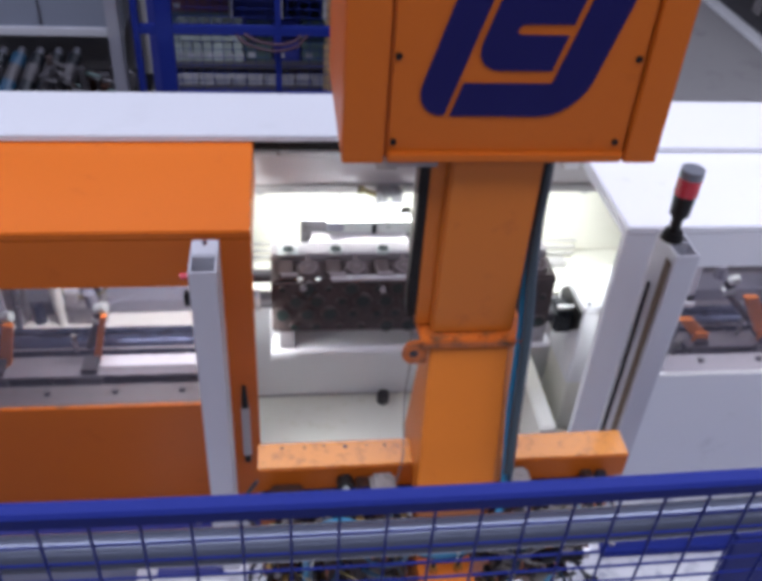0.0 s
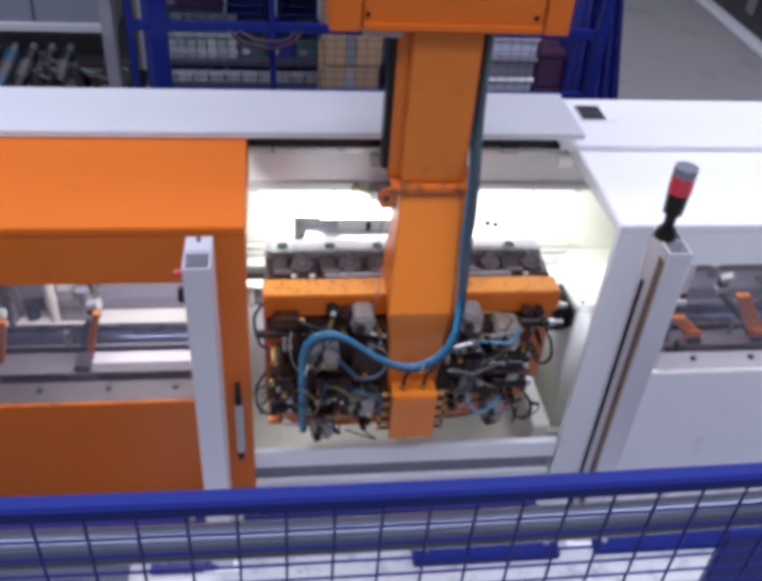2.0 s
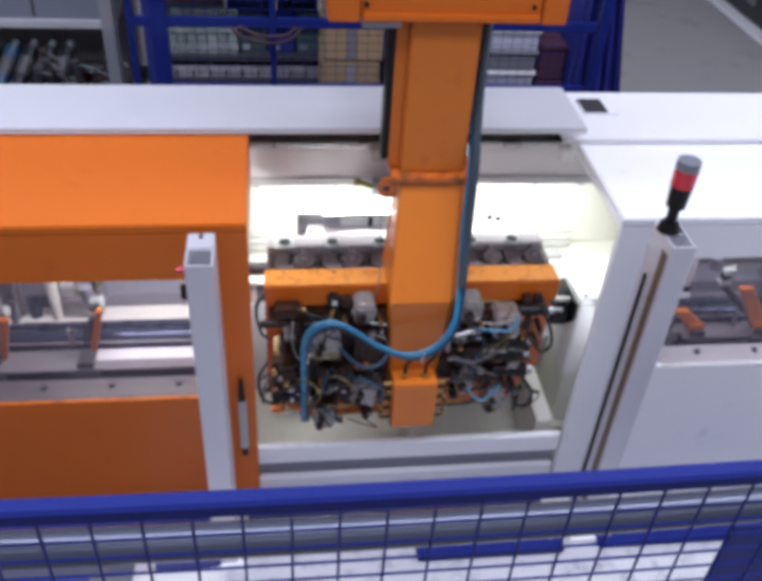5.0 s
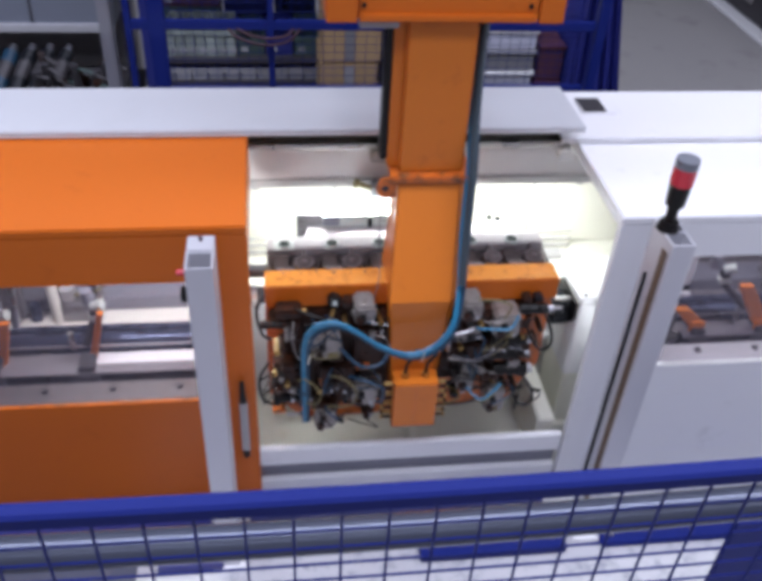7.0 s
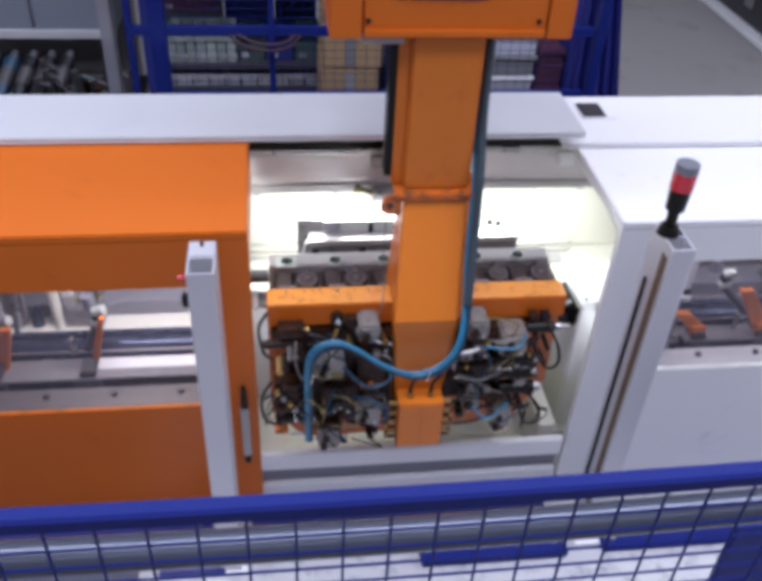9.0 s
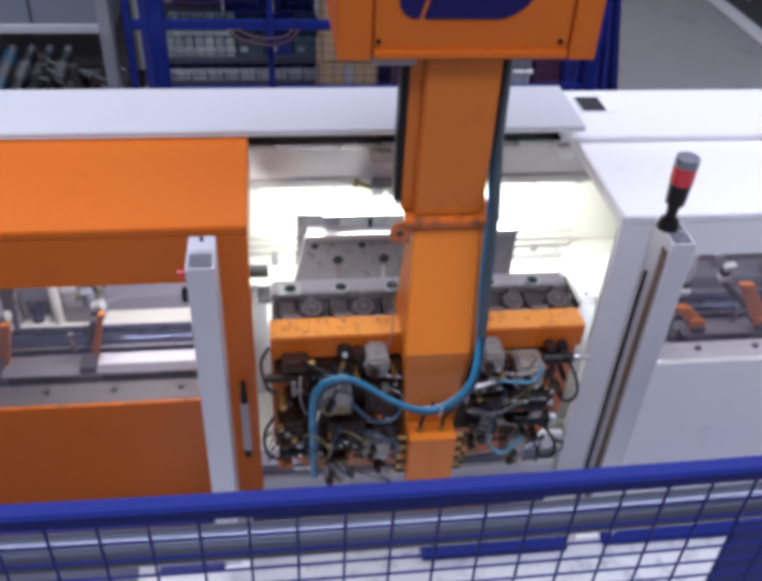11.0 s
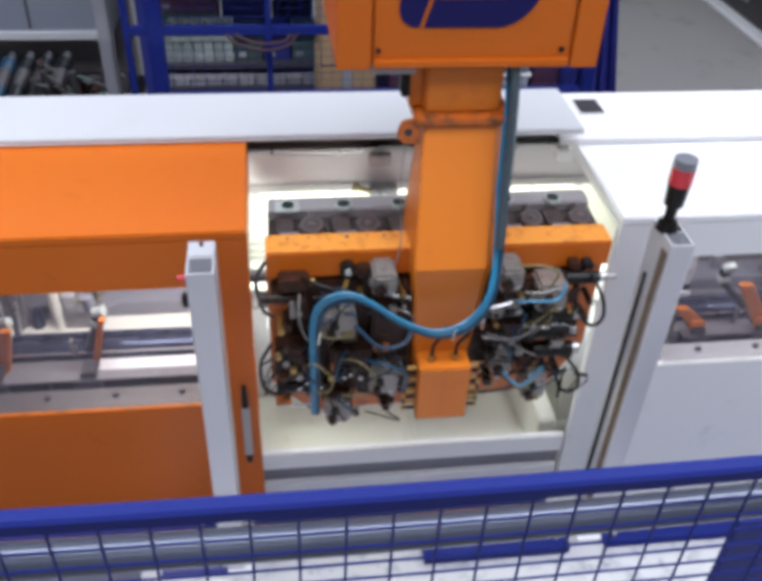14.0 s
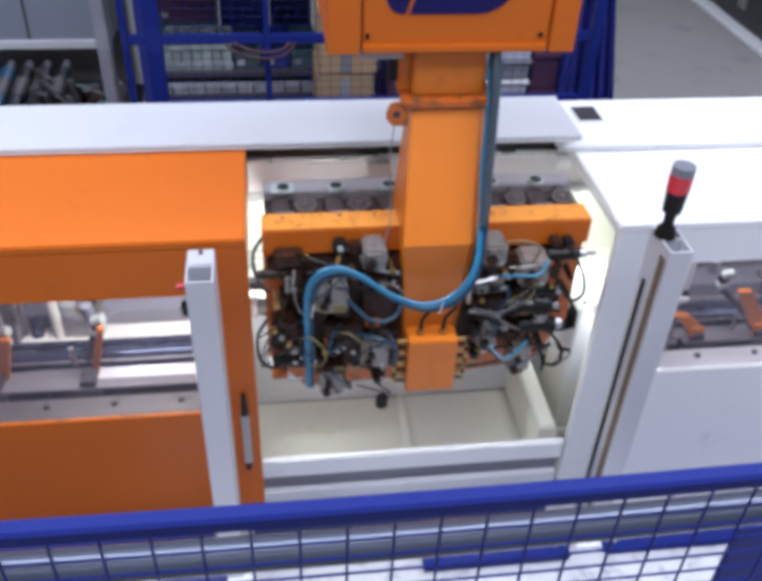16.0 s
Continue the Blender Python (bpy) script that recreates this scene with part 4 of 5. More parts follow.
for i in range(8):
    dz = 2.180 + 0.025 * i
    for s, xx in ((-1, 0.411), (1, 0.576)):
        part("fitting", rod(B(), (xx, 1.925, Z(dz)), (xx + s * 0.032, 1.925, Z(dz)), 0.0062, n=10), (BRASS, OILY)[i % 2], mf)
        part("push_ring", rod(B(), (xx + s * 0.032, 1.925, Z(dz)), (xx + s * 0.042, 1.925, Z(dz)), 0.0078, n=10), (OILY, BRASS)[i % 2], mf)
for xx in (0.455, 0.53):
    part("port", rod(B(), (xx, 1.93, Z(2.1548)), (xx, 1.93, Z(2.135)), 0.013, n=10), BRASS, mf)
    part("feed_cable", hose(B(), [(xx, 1.93, Z(2.137)), (xx + 0.005, 1.93, Z(2.09)), (xx + 0.03, 1.925, Z(2.05)), (xx + 0.035, 1.93, Z(2.02))], 0.006), RUBBER, mf)


def cylinder_unit(x0, x1, y, d, r, mat=BLACK):
    c = part("clamp_cylinder", rod(B(), (x0, y, Z(d)), (x1, y, Z(d)), r, n=20), mat, ram, "black pneumatic clamp cylinder")
    for xx in (x0 + 0.02, (x0 + x1) / 2, x1 - 0.025):
        part("band", rod(B(), (xx - 0.006, y, Z(d)), (xx + 0.006, y, Z(d)), r * 1.12, n=20), BLACK, c)
    part("end_cap", rod(B(), (x1, y, Z(d)), (x1 + 0.022, y, Z(d)), r * 0.8, n=20), STEEL, c)
    wide = (x1 - x0) * 0.18
    part("clamp_bracket", cuboid(B(), ((x0 + x1) / 2 - wide, (x0 + x1) / 2 + wide), (y, 2.064), (Z(d + r * 0.6), Z(d - r * 0.6)), 0.003), OILY, c)
    return c


cylinder_unit(-0.064, 0.030, 1.985, 1.925, 0.015, OILY)
part("sensor_box", cuboid(B(), (-0.012, 0.078), (1.965, 2.034), (Z(1.893), Z(1.855)), 0.007), OILY, ram)
part("sensor_plug", rod(B(), (0.079, 1.99, Z(1.873)), (0.096, 1.99, Z(1.869)), 0.010, n=12), BRASS, ram)
part("fitting", rod(B(), (0.028, 1.962, Z(1.925)), (0.028, 1.955, Z(1.975)), 0.009, n=12), VALVE, ram)
cylinder_unit(0.86, 0.965, 1.985, 1.895, 0.019)
part("piston_rod", rod(B(), (0.987, 1.985, Z(1.895)), (1.020, 1.985, Z(1.895)), 0.008, n=12), STEEL_DULL, ram)
part("switch_head", cuboid(B(), (0.872, 0.906), (1.985, 2.034), (Z(1.873), Z(1.848)), 0.005), OILY, ram)
part("switch_head", cuboid(B(), (0.918, 0.948), (1.990, 2.034), (Z(1.872), Z(1.852)), 0.004), BLACK_ROLL, ram)
cylinder_unit(0.77, 0.905, 1.985, 2.035, 0.024)
cylinder_unit(0.77, 0.905, 1.985, 2.105, 0.026)
cylinder_unit(0.80, 0.93, 1.985, 2.185, 0.026)
cylinder_unit(0.60, 0.72, 2.0, 2.03, 0.018, SHADE_GREY)
cylinder_unit(-0.03, 0.06, 1.99, 2.29, 0.022)


def valve(x0, x1, y0, d0, d1, mat, cap=None):
    v = part("valve", cuboid(B(), (x0, x1), (y0, 2.034), (Z(d1), Z(d0)), 0.010), mat, ram, "grey die-cast valve block")
    w = x1 - x0
    part("port", rod(B(), (x0 + w * 0.35, y0, Z(d0 + 0.04)), (x0 + w * 0.35, y0 - 0.014, Z(d0 + 0.04)), 0.013, n=14), BLACK, v)
    part("screw", rod(B(), (x0 + w * 0.75, y0, Z(d1 - 0.02)), (x0 + w * 0.75, y0 - 0.005, Z(d1 - 0.02)), 0.007, n=10), STEEL, v)
    part("ear", cuboid(B(), (x0 - 0.008, x1 + 0.008), (y0 + 0.03, y0 + 0.05), (Z(d1 - 0.018), Z(d1 - 0.042)), 0.004), mat, v)
    part("coil", rod(B(), (x0 + w * 0.25, y0 + 0.004, Z(d1 - 0.03)), (x0 + w * 0.25, y0 - 0.018, Z(d1 - 0.03)), min(0.014, w * 0.2), n=14), OILY, v)
    if cap:
        part("cap", cuboid(B(), (x0 + 0.005, x1 - 0.005), (y0 + 0.008, 2.02), (Z(d0 + 0.001), Z(d0 - 0.022)), 0.006), cap, v)
    return v


valve(0.262, 0.332, 1.93, 1.82, 1.90, VALVE)
valve(0.115, 0.215, 1.935, 1.955, 2.06, VALVE)
valve(0.265, 0.355, 1.935, 2.20, 2.305, VALVE)
valve(0.125, 0.205, 1.93, 2.315, 2.42, VALVE, OILY)
valve(0.640, 0.712, 1.93, 1.82, 1.90, VALVE)
valve(0.765, 0.86, 1.93, 1.885, 1.985, VALVE)
valve(0.66, 0.725, 1.94, 2.175, 2.255, VALVE)
valve(0.78, 0.855, 1.94, 2.26, 2.375, VALVE)
part("roller", rod(B(), (0.195, 2.004, Z(1.852)), (0.195, 2.034, Z(1.852)), 0.024, n=22), BLACK, ram, "black guide roller with a bright pin")
part("roller_pin", rod(B(), (0.195, 1.997, Z(1.852)), (0.195, 2.0035, Z(1.852)), 0.010, n=14), BOSS, ram)
part("switch_block", cuboid(B(), (0.222, 0.262), (1.990, 2.034), (Z(1.872), Z(1.836)), 0.005), OILY, ram)
part("arm", rod(B(), (0.193, 1.995, Z(1.875)), (0.172, 1.975, Z(1.925)), 0.007, n=10), BRASS, ram)
valve(0.305, 0.35, 1.95, 2.325, 2.385, OILY)
valve(-0.03, 0.06, 1.96, 2.10, 2.25, OILY)
valve(0.14, 0.27, 1.965, 2.12, 2.27, OILY)
valve(0.27, 0.37, 1.975, 1.96, 2.15, OILY)
valve(0.63, 0.78, 1.985, 1.90, 2.0, OILY)
valve(0.63, 0.76, 1.985, 2.06, 2.16, OILY)
for i in range(4):
    part("fitting", rod(B(), (-0.02 + 0.022 * i, 1.955, Z(2.12 + 0.03 * i)), (-0.02 + 0.022 * i, 1.935, Z(2.12 + 0.03 * i)), 0.009, n=12), (BRASS, VALVE)[i % 2], ram)
part("label_plate", cuboid(B(), (0.17, 0.21), (1.9295, 1.9345), (Z(2.05), Z(2.025)), 0.001), YELLOW, ram)
part("label_plate", cuboid(B(), (0.795, 0.84), (1.9255, 1.9295), (Z(1.978), Z(1.955)), 0.001), YELLOW, ram)
part("label_plate", cuboid(B(), (0.79, 0.835), (1.935, 1.9395), (Z(2.368), Z(2.345)), 0.001), YELLOW, ram)


def loop(points, r, mat, name="cable", label=""):
    part(name, hose(B(), [(x, y, Z(d)) for x, y, d in points], r, 8, 6), mat, ram, label)


main = [(0.652, 2.19, 0.5), (0.652, 2.18, 1.1), (0.648, 2.09, 1.38), (0.634, 2.01, 1.60), (0.620, 1.925, 1.80), (0.595, 1.885, 1.90), (0.53, 1.865, 1.97), (0.44, 1.86, 1.988), (0.34, 1.87, 1.947), (0.26, 1.88, 1.888), (0.19, 1.89, 1.858), (0.122, 1.89, 1.878), (0.088, 1.90, 1.965), (0.086, 1.91, 2.15), (0.088, 1.93, 2.37)]
for off, dy, mat in ((0.001, 0.004, HOSE), (0.017, 0.008, HOSE_DARK), (-0.012, 0.004, HOSE), (0.028, 0.018, HOSE_DARK)):
    line = []
    for x, y, d in main:
        up = max(0.0, min(1.0, (1.86 - d) / 0.25))         # the strands lie side by side on the column
        blue_back = 0.034 if mat is HOSE else -0.004
        line.append((x + off * (0.5 + 0.1 * up), y + dy + blue_back * up, d + (off if 1.8 < d < 2.05 else off * 0.3)))
    loop(line, 0.0056, mat, "air_hose", "blue polyurethane air hose" if mat is HOSE else "dark petrol-blue air hose")
# sleeve added over the strands to paint in the shade on their upright run
part("hose_sleeve", hose(B(), [(x + 0.001, y - 0.004, Z(d)) for x, y, d in main[:4]] + [(0.624, 1.943, Z(1.745))], 0.0125, 12, 6), HOSE_SHADE, ram, "slate-grey sleeve added for the shaded run of the hoses along the column")
for xx, dz in ((0.50, 1.995), (0.10, 1.985)):
    part("cable_tie", rod(B(), (xx - 0.004, 1.862, Z(dz + 0.022)), (xx + 0.004, 1.862, Z(dz - 0.022)), 0.0022, n=8), LABEL, ram)

loop([(0.06, 1.95, 2.17), (0.09, 1.90, 2.12), (0.14, 1.885, 2.17), (0.13, 1.90, 2.24), (0.09, 1.92, 2.26)], 0.0032, YELLOW)
loop([(0.17, 1.94, 2.14), (0.22, 1.88, 2.10), (0.27, 1.87, 2.16), (0.25, 1.89, 2.25), (0.17, 1.91, 2.27)], 0.003, YELLOW)
loop([(0.17, 1.94, 2.17), (0.21, 1.89, 2.14), (0.245, 1.88, 2.18), (0.225, 1.90, 2.24)], 0.005, BLACK)
loop([(0.25, 1.95, 2.16), (0.31, 1.90, 2.14), (0.37, 1.90, 2.18), (0.372, 1.92, 2.26), (0.36, 1.95, 2.30)], 0.007, HOSE_DARK)
loop([(0.21, 1.92, 1.99), (0.28, 1.89, 2.05), (0.35, 1.90, 2.06), (0.39, 1.93, 2.03)], 0.0065, HOSE_DARK)
loop([(0.33, 1.94, 1.95), (0.36, 1.90, 1.93), (0.385, 1.91, 1.98), (0.375, 1.93, 2.05)], 0.0032, VALVE)
loop([(0.06, 1.98, 1.85), (0.10, 1.92, 1.83), (0.16, 1.91, 1.85), (0.20, 1.93, 1.90)], 0.006, BLACK)
loop([(0.05, 1.97, 1.90), (0.045, 1.93, 1.95), (0.06, 1.92, 2.02), (0.09, 1.93, 2.06)], 0.0032, VALVE)
loop([(0.69, 1.93, 1.80), (0.75, 1.89, 1.775), (0.80, 1.90, 1.81), (0.79, 1.92, 1.88)], 0.0035, YELLOW)
loop([(0.70, 1.93, 1.93), (0.76, 1.89, 1.905), (0.81, 1.89, 1.90), (0.84, 1.92, 1.87)], 0.0045, HOSE)
loop([(0.72, 1.93, 1.90), (0.77, 1.90, 1.88), (0.82, 1.90, 1.86)], 0.0032, VALVE)
loop([(0.935, 1.97, 1.87), (0.965, 1.92, 1.93), (0.975, 1.91, 2.0), (0.945, 1.92, 2.035), (0.91, 1.95, 2.0), (0.89, 1.97, 1.95)], 0.0055, RUBBER)
loop([(0.91, 1.96, 2.20), (0.945, 1.92, 2.24), (0.945, 1.91, 2.30), (0.90, 1.92, 2.31), (0.88, 1.95, 2.26)], 0.0055, RUBBER)
loop([(0.61, 1.95, 2.05), (0.605, 1.93, 1.97), (0.63, 1.92, 1.945), (0.69, 1.94, 1.945)], 0.007, STEEL)
loop([(0.61, 1.93, 2.07), (0.68, 1.91, 2.075), (0.75, 1.92, 2.13), (0.80, 1.94, 2.17)], 0.0035, VALVE)
loop([(0.62, 1.93, 2.06), (0.70, 1.90, 2.06), (0.78, 1.91, 2.02)], 0.006, SHADE_GREY)
loop([(0.69, 1.93, 2.22), (0.74, 1.89, 2.25), (0.79, 1.90, 2.22), (0.82, 1.92, 2.20)], 0.0045, HOSE)
loop([(0.70, 1.93, 2.24), (0.75, 1.90, 2.27), (0.80, 1.91, 2.25)], 0.0032, YELLOW)
loop([(-0.045, 2.0, 1.80), (-0.075, 1.99, 1.86), (-0.06, 1.97, 1.95), (-0.03, 1.98, 1.99)], 0.006, SHADE_GREY)
loop([(-0.04, 1.98, 2.10), (-0.075, 1.96, 2.16), (-0.07, 1.96, 2.26), (-0.03, 1.97, 2.31)], 0.006, SHADE_GREY)
loop([(0.362, 2.115, 1.49), (0.350, 2.085, 1.60), (0.352, 2.035, 1.76), (0.330, 2.005, 1.86)], 0.0019, HAZE_GREY, "thin_cable", "thin grey cable hanging beside the column")
rng = random.Random(9)


def spot():
    left = rng.random() < 0.55
    return (rng.uniform(-0.02, 0.37) if left else rng.uniform(0.63, 0.96)), rng.uniform(1.90, 2.36 if left else 2.30)


for i in range(34):
    xx, dz = spot()
    loop([(xx, 2.0, dz), (xx + rng.uniform(-0.05, 0.05), 1.925, dz + rng.uniform(-0.03, 0.05)), (xx + rng.uniform(-0.08, 0.08), 1.92, dz + rng.uniform(0.02, 0.08)), (xx + rng.uniform(-0.06, 0.06), 2.0, dz + rng.uniform(0.04, 0.10))], rng.uniform(0.002, 0.0042), rng.choice((RUBBER, BLACK, OILY, RUBBER, HOSE_DARK, HOSE_DARK, YELLOW)))
for i in range(60):
    xx, dz = spot()
    part("fitting", rod(B(), (xx, 2.03, Z(dz)), (xx, rng.uniform(1.945, 1.985), Z(dz + rng.uniform(-0.01, 0.01))), rng.uniform(0.006, 0.014), n=10), rng.choice((STEEL, BRASS, BLACK, OILY, OILY, OILY)), ram)
for i in range(46):
    xx, dz = spot()
    w, h = rng.uniform(0.008, 0.026), rng.uniform(0.008, 0.024)
    part("small_block", cuboid(B(), (xx - w, xx + w), (rng.uniform(1.955, 1.99), 2.03), (Z(dz + h), Z(dz - h)), 0.003), rng.choice((OILY, OILY, BLACK, OILY, OILY, ORANGE_WORN, ORANGE_WORN, VALVE)), ram)
for i in range(22):
    xx, dz = spot()
    ln = rng.uniform(0.03, 0.08)
    part("guide_pin", rod(B(), (xx, rng.uniform(1.95, 1.98), Z(dz)), (xx + ln, rng.uniform(1.95, 1.98), Z(dz + rng.uniform(-0.02, 0.02))), rng.uniform(0.004, 0.008), n=10), rng.choice((STEEL, BLACK, BLACK, OILY)), ram)

# ---- safety fence before the camera ----
FY, FTOP = 0.53, Z(0.690)


def sag(x):
    """The long top rail hangs a little in the middle."""
    return 0.010 * ((x - 0.06) / 0.62) ** 2


fence = thing("safety_fence", (0.3, FY, 0), "ultramarine safety fence of steel frame and wire mesh", "fence")
bm = B()
secs = []
for i in range(29):
    x = -1.3 + i * 0.1
    z = FTOP + min(sag(x), 0.03)
    c = 0.004
    secs.append([bm.verts.new((x, FY + y, z + dz)) for y, dz in ((0, -0.019), (0, -c), (c, 0), (0.022 - c, 0), (0.022, -c), (0.022, -0.019))])
for a, b in zip(secs, secs[1:]):
    for k in range(6):
        bm.faces.new((a[k], a[(k + 1) % 6], b[(k + 1) % 6], b[k]))
bm.faces.new(secs[0])
bm.faces.new(secs[-1][::-1])
part("top_rail", bm, BLUE, fence, "glossy ultramarine tubular top rail")
for xx in (-1.32, 1.50):
    block("fence_post", (xx, xx + 0.05), (FY - 0.01, FY + 0.04), (0.0, FTOP + 0.03), BLUE, fence, 0.003)
wire_z0 = FTOP - 1.25
first = part("wire", rod(B(), (-1.2515, FY + 0.006, wire_z0), (-1.2515, FY + 0.006, FTOP - 0.015), 0.0017, n=6), BLUE, fence)
for i in range(1, 55):
    w = first.copy()
    scene.collection.objects.link(w)
    w.location.x += 0.0503 * i
firsth = part("cross_wire", hose(B(), [(-1.3 + 0.28 * k, FY + 0.0095, FTOP - 0.062 + min(sag(-1.3 + 0.28 * k), 0.03)) for k in range(11)], 0.0017, 6, 2), BLUE, fence)
for i in range(1, 34):
    w = firsth.copy()
    scene.collection.objects.link(w)
    w.location.z -= 0.0300 * i

duct = thing("handrail_tube", (0.3, 0.72, 0), "polished steel tube running behind the safety fence", "tube")
bm = B()
hose(bm, [(-1.6 + 0.3 * k, 0.742, Z(1.047) + min(sag(-1.6 + 0.3 * k), 0.03) * 1.2) for k in range(12)], 0.027, 28, 4)
part("tube", bm, TUBE, duct)
for xx in (-1.5, 1.62):
    part("tube_stand", rod(B(), (xx, 0.742, 0.012), (xx, 0.742, Z(1.06)), 0.02), STEEL_DULL, duct)

# ---- low parts on the floor before the line ----
def kerb_bar(x0, x1, y0, y1, h, mat, label):
    k = thing("floor_beam", ((x0 + x1) / 2, (y0 + y1) / 2, 0.0125), label, "beam", "floor beams")
    block("bar", (x0, x1), (y0, y1), (0.0125, h), mat, k, 0.006)
    for xx in (x0 + 0.05, x1 - 0.05):
        part("bolt", rod(B(), (xx, (y0 + y1) / 2, h), (xx, (y0 + y1) / 2, h + 0.012), 0.012, n=6), STEEL_DULL, k)
    return k


kerb_bar(0.515, 1.11, 1.89, 1.99, 0.055, BLUE, "ultramarine steel beam bolted to the floor before the tray")
kerb_bar(1.262, 2.4, 1.90, 1.995, 0.035, BLUE, "ultramarine steel beam bolted to the floor before the white guard")
kerb_bar(-0.50, -0.25, 1.92, 1.99, 0.045, BLUE_DARK, "short dark blue steel beam bolted to the floor")
# two long bars added to fill the dark band at the line's foot
kerb_bar(-2.6, -0.305, 2.105, 2.165, 0.06, BLUE_DARK, "long dark blue bar added to fill the dark band along the foot of the orange guard")
kerb_bar(-0.150, 1.075, 2.125, 2.180, 0.06, BLUE_DARK, "long dark blue bar added to fill the dark band along the foot of the station")
kerb_bar(-0.10, 0.30, 1.98, 2.05, 0.05, BLUE_DARK, "dark blue steel beam bolted to the floor")
kerb_bar(-1.50, -0.74, 1.79, 1.90, 0.05, BLUE_DARK, "dark blue steel beam bolted to the concrete floor")
bc = thing("low_screen", (1.8, 1.52, 0.0125), "low ultramarine sheet-steel screen standing on the floor", "screen")
block("sheet", (1.435, 2.3), (1.50, 1.52), (0.03, Z(2.205)), BLUE, bc, 0.004)
block("foot", (1.45, 1.50), (1.44, 1.58), (0.0125, 0.0295), BLUE_DARK, bc, 0.003)
block("foot", (2.2, 2.25), (1.44, 1.58), (0.0125, 0.0295), BLUE_DARK, bc, 0.003)

# ---- behind the line: fence, racks, machines ----
rf = thing("rear_fence", (0.0, 3.8, 0), "ultramarine guard fence behind the machine line", "fence")
for xx, w in ((-0.555, 0.075), (-0.66, 0.03), (-0.02, 0.03), (0.62, 0.05), (1.555, 0.05)):
    block("fence_post", (xx, xx + w), (3.80, 3.84), (0.0, 2.4), BLUE, rf, 0.004)
for zz, x0_, x1_ in ((Z(1.475), -0.66, 1.55), (Z(1.80), -0.48, 1.55), (Z(0.62), -0.66, 1.55)):
    block("fence_rail", (x0_, x1_), (3.805, 3.835), (zz, zz + 0.045), BLUE, rf, 0.004)
wv = part("wire", rod(B(), (-0.46, 3.815, Z(1.8)), (-0.46, 3.815, 2.3), 0.0014, n=5), BLUE, rf)
for i in range(1, 39):
    w = wv.copy()
    scene.collection.objects.link(w)
    w.location.x += 0.05 * i
wh = part("cross_wire", rod(B(), (-0.48, 3.82, Z(1.78)), (1.5, 3.82, Z(1.78)), 0.0014, n=5), BLUE, rf)
for i in range(1, 28):
    w = wh.copy()
    scene.collection.objects.link(w)
    w.location.z += 0.03 * i * 1.3
rc = thing("draped_hose", (-0.04, 3.77, Z(1.47)), "dull red hose draped over the rear fence rail", "hose")
part("loop", hose(B(), [(-0.20, 3.79, Z(1.46)), (-0.15, 3.775, Z(1.50)), (-0.04, 3.77, Z(1.53)), (0.07, 3.775, Z(1.515)), (0.13, 3.79, Z(1.46))], 0.007, 8, 6), HOSE_RED, rc)
part("loop", hose(B(), [(-0.16, 3.79, Z(1.46)), (-0.10, 3.775, Z(1.485)), (-0.02, 3.77, Z(1.50)), (0.06, 3.775, Z(1.49)), (0.10, 3.79, Z(1.46))], 0.007, 8, 6), HOSE_RED, rc)
gp = thing("rear_post", (-0.75, 3.86, 0), "grey aluminium post behind the machine line", "post")
block("extrusion", (-0.780, -0.722), (3.84, 3.92), (0.0, 2.4), POST_GREY, gp, 0.005)

curtain = thing("tarpaulin", (1.75, 4.2, 0), "ultramarine tarpaulin hanging in folds over a frame", "tarpaulin")
bm = B()
cols = []
for i in range(41):
    u = i / 40
    col = []
    for j in range(9):
        z = 0.02 + 2.2 * j / 8
        right = 2.06 - 0.187 * z
        x = 1.58 + u * (right - 1.58)
        y = 4.12 + 0.022 * math.sin(u * 31 + 0.4 * z) + 0.012 * math.sin(u * 67 + 2)
        col.append((bm.verts.new((x, y, z)), bm.verts.new((x, y + 0.30, z))))
    cols.append(col)
for a, b in zip(cols, cols[1:]):
    for p, q, r, t in zip(a, a[1:], b[1:], b):
        for k in (0, 1):
            bm.faces.new((p[k], q[k], r[k], t[k]))
for col in (cols[0], cols[-1]):
    for p, q in zip(col, col[1:]):
        bm.faces.new((p[0], q[0], q[1], p[1]))
for a, b in zip(cols, cols[1:]):
    for e in (0, -1):
        bm.faces.new((a[e][0], b[e][0], b[e][1], a[e][1]))
part("cover", bm, TARP, curtain)
block("base_bar", (1.60, 2.0), (4.2, 4.3), (0.0, 0.0195), BLUE_DARK, curtain, 0.002)

rack = thing("storage_rack", (0.4, 5.0, 0), "dark steel storage rack with two shelves", "rack")
for xx in (-0.72, 0.30, 1.58):
    for yy in (4.65, 5.3):
        block("upright", (xx, xx + 0.05), (yy, yy + 0.05), (0.0, 1.9), BLUE_DARK, rack, 0.003)
for zz in (0.30, 0.76, 0.895, 1.5):
    block("shelf_board", (-0.72, 1.62), (4.66, 5.34), (zz, zz + 0.03), SHADE_GREY if zz < 1 else BLUE_DARK, rack, 0.003)


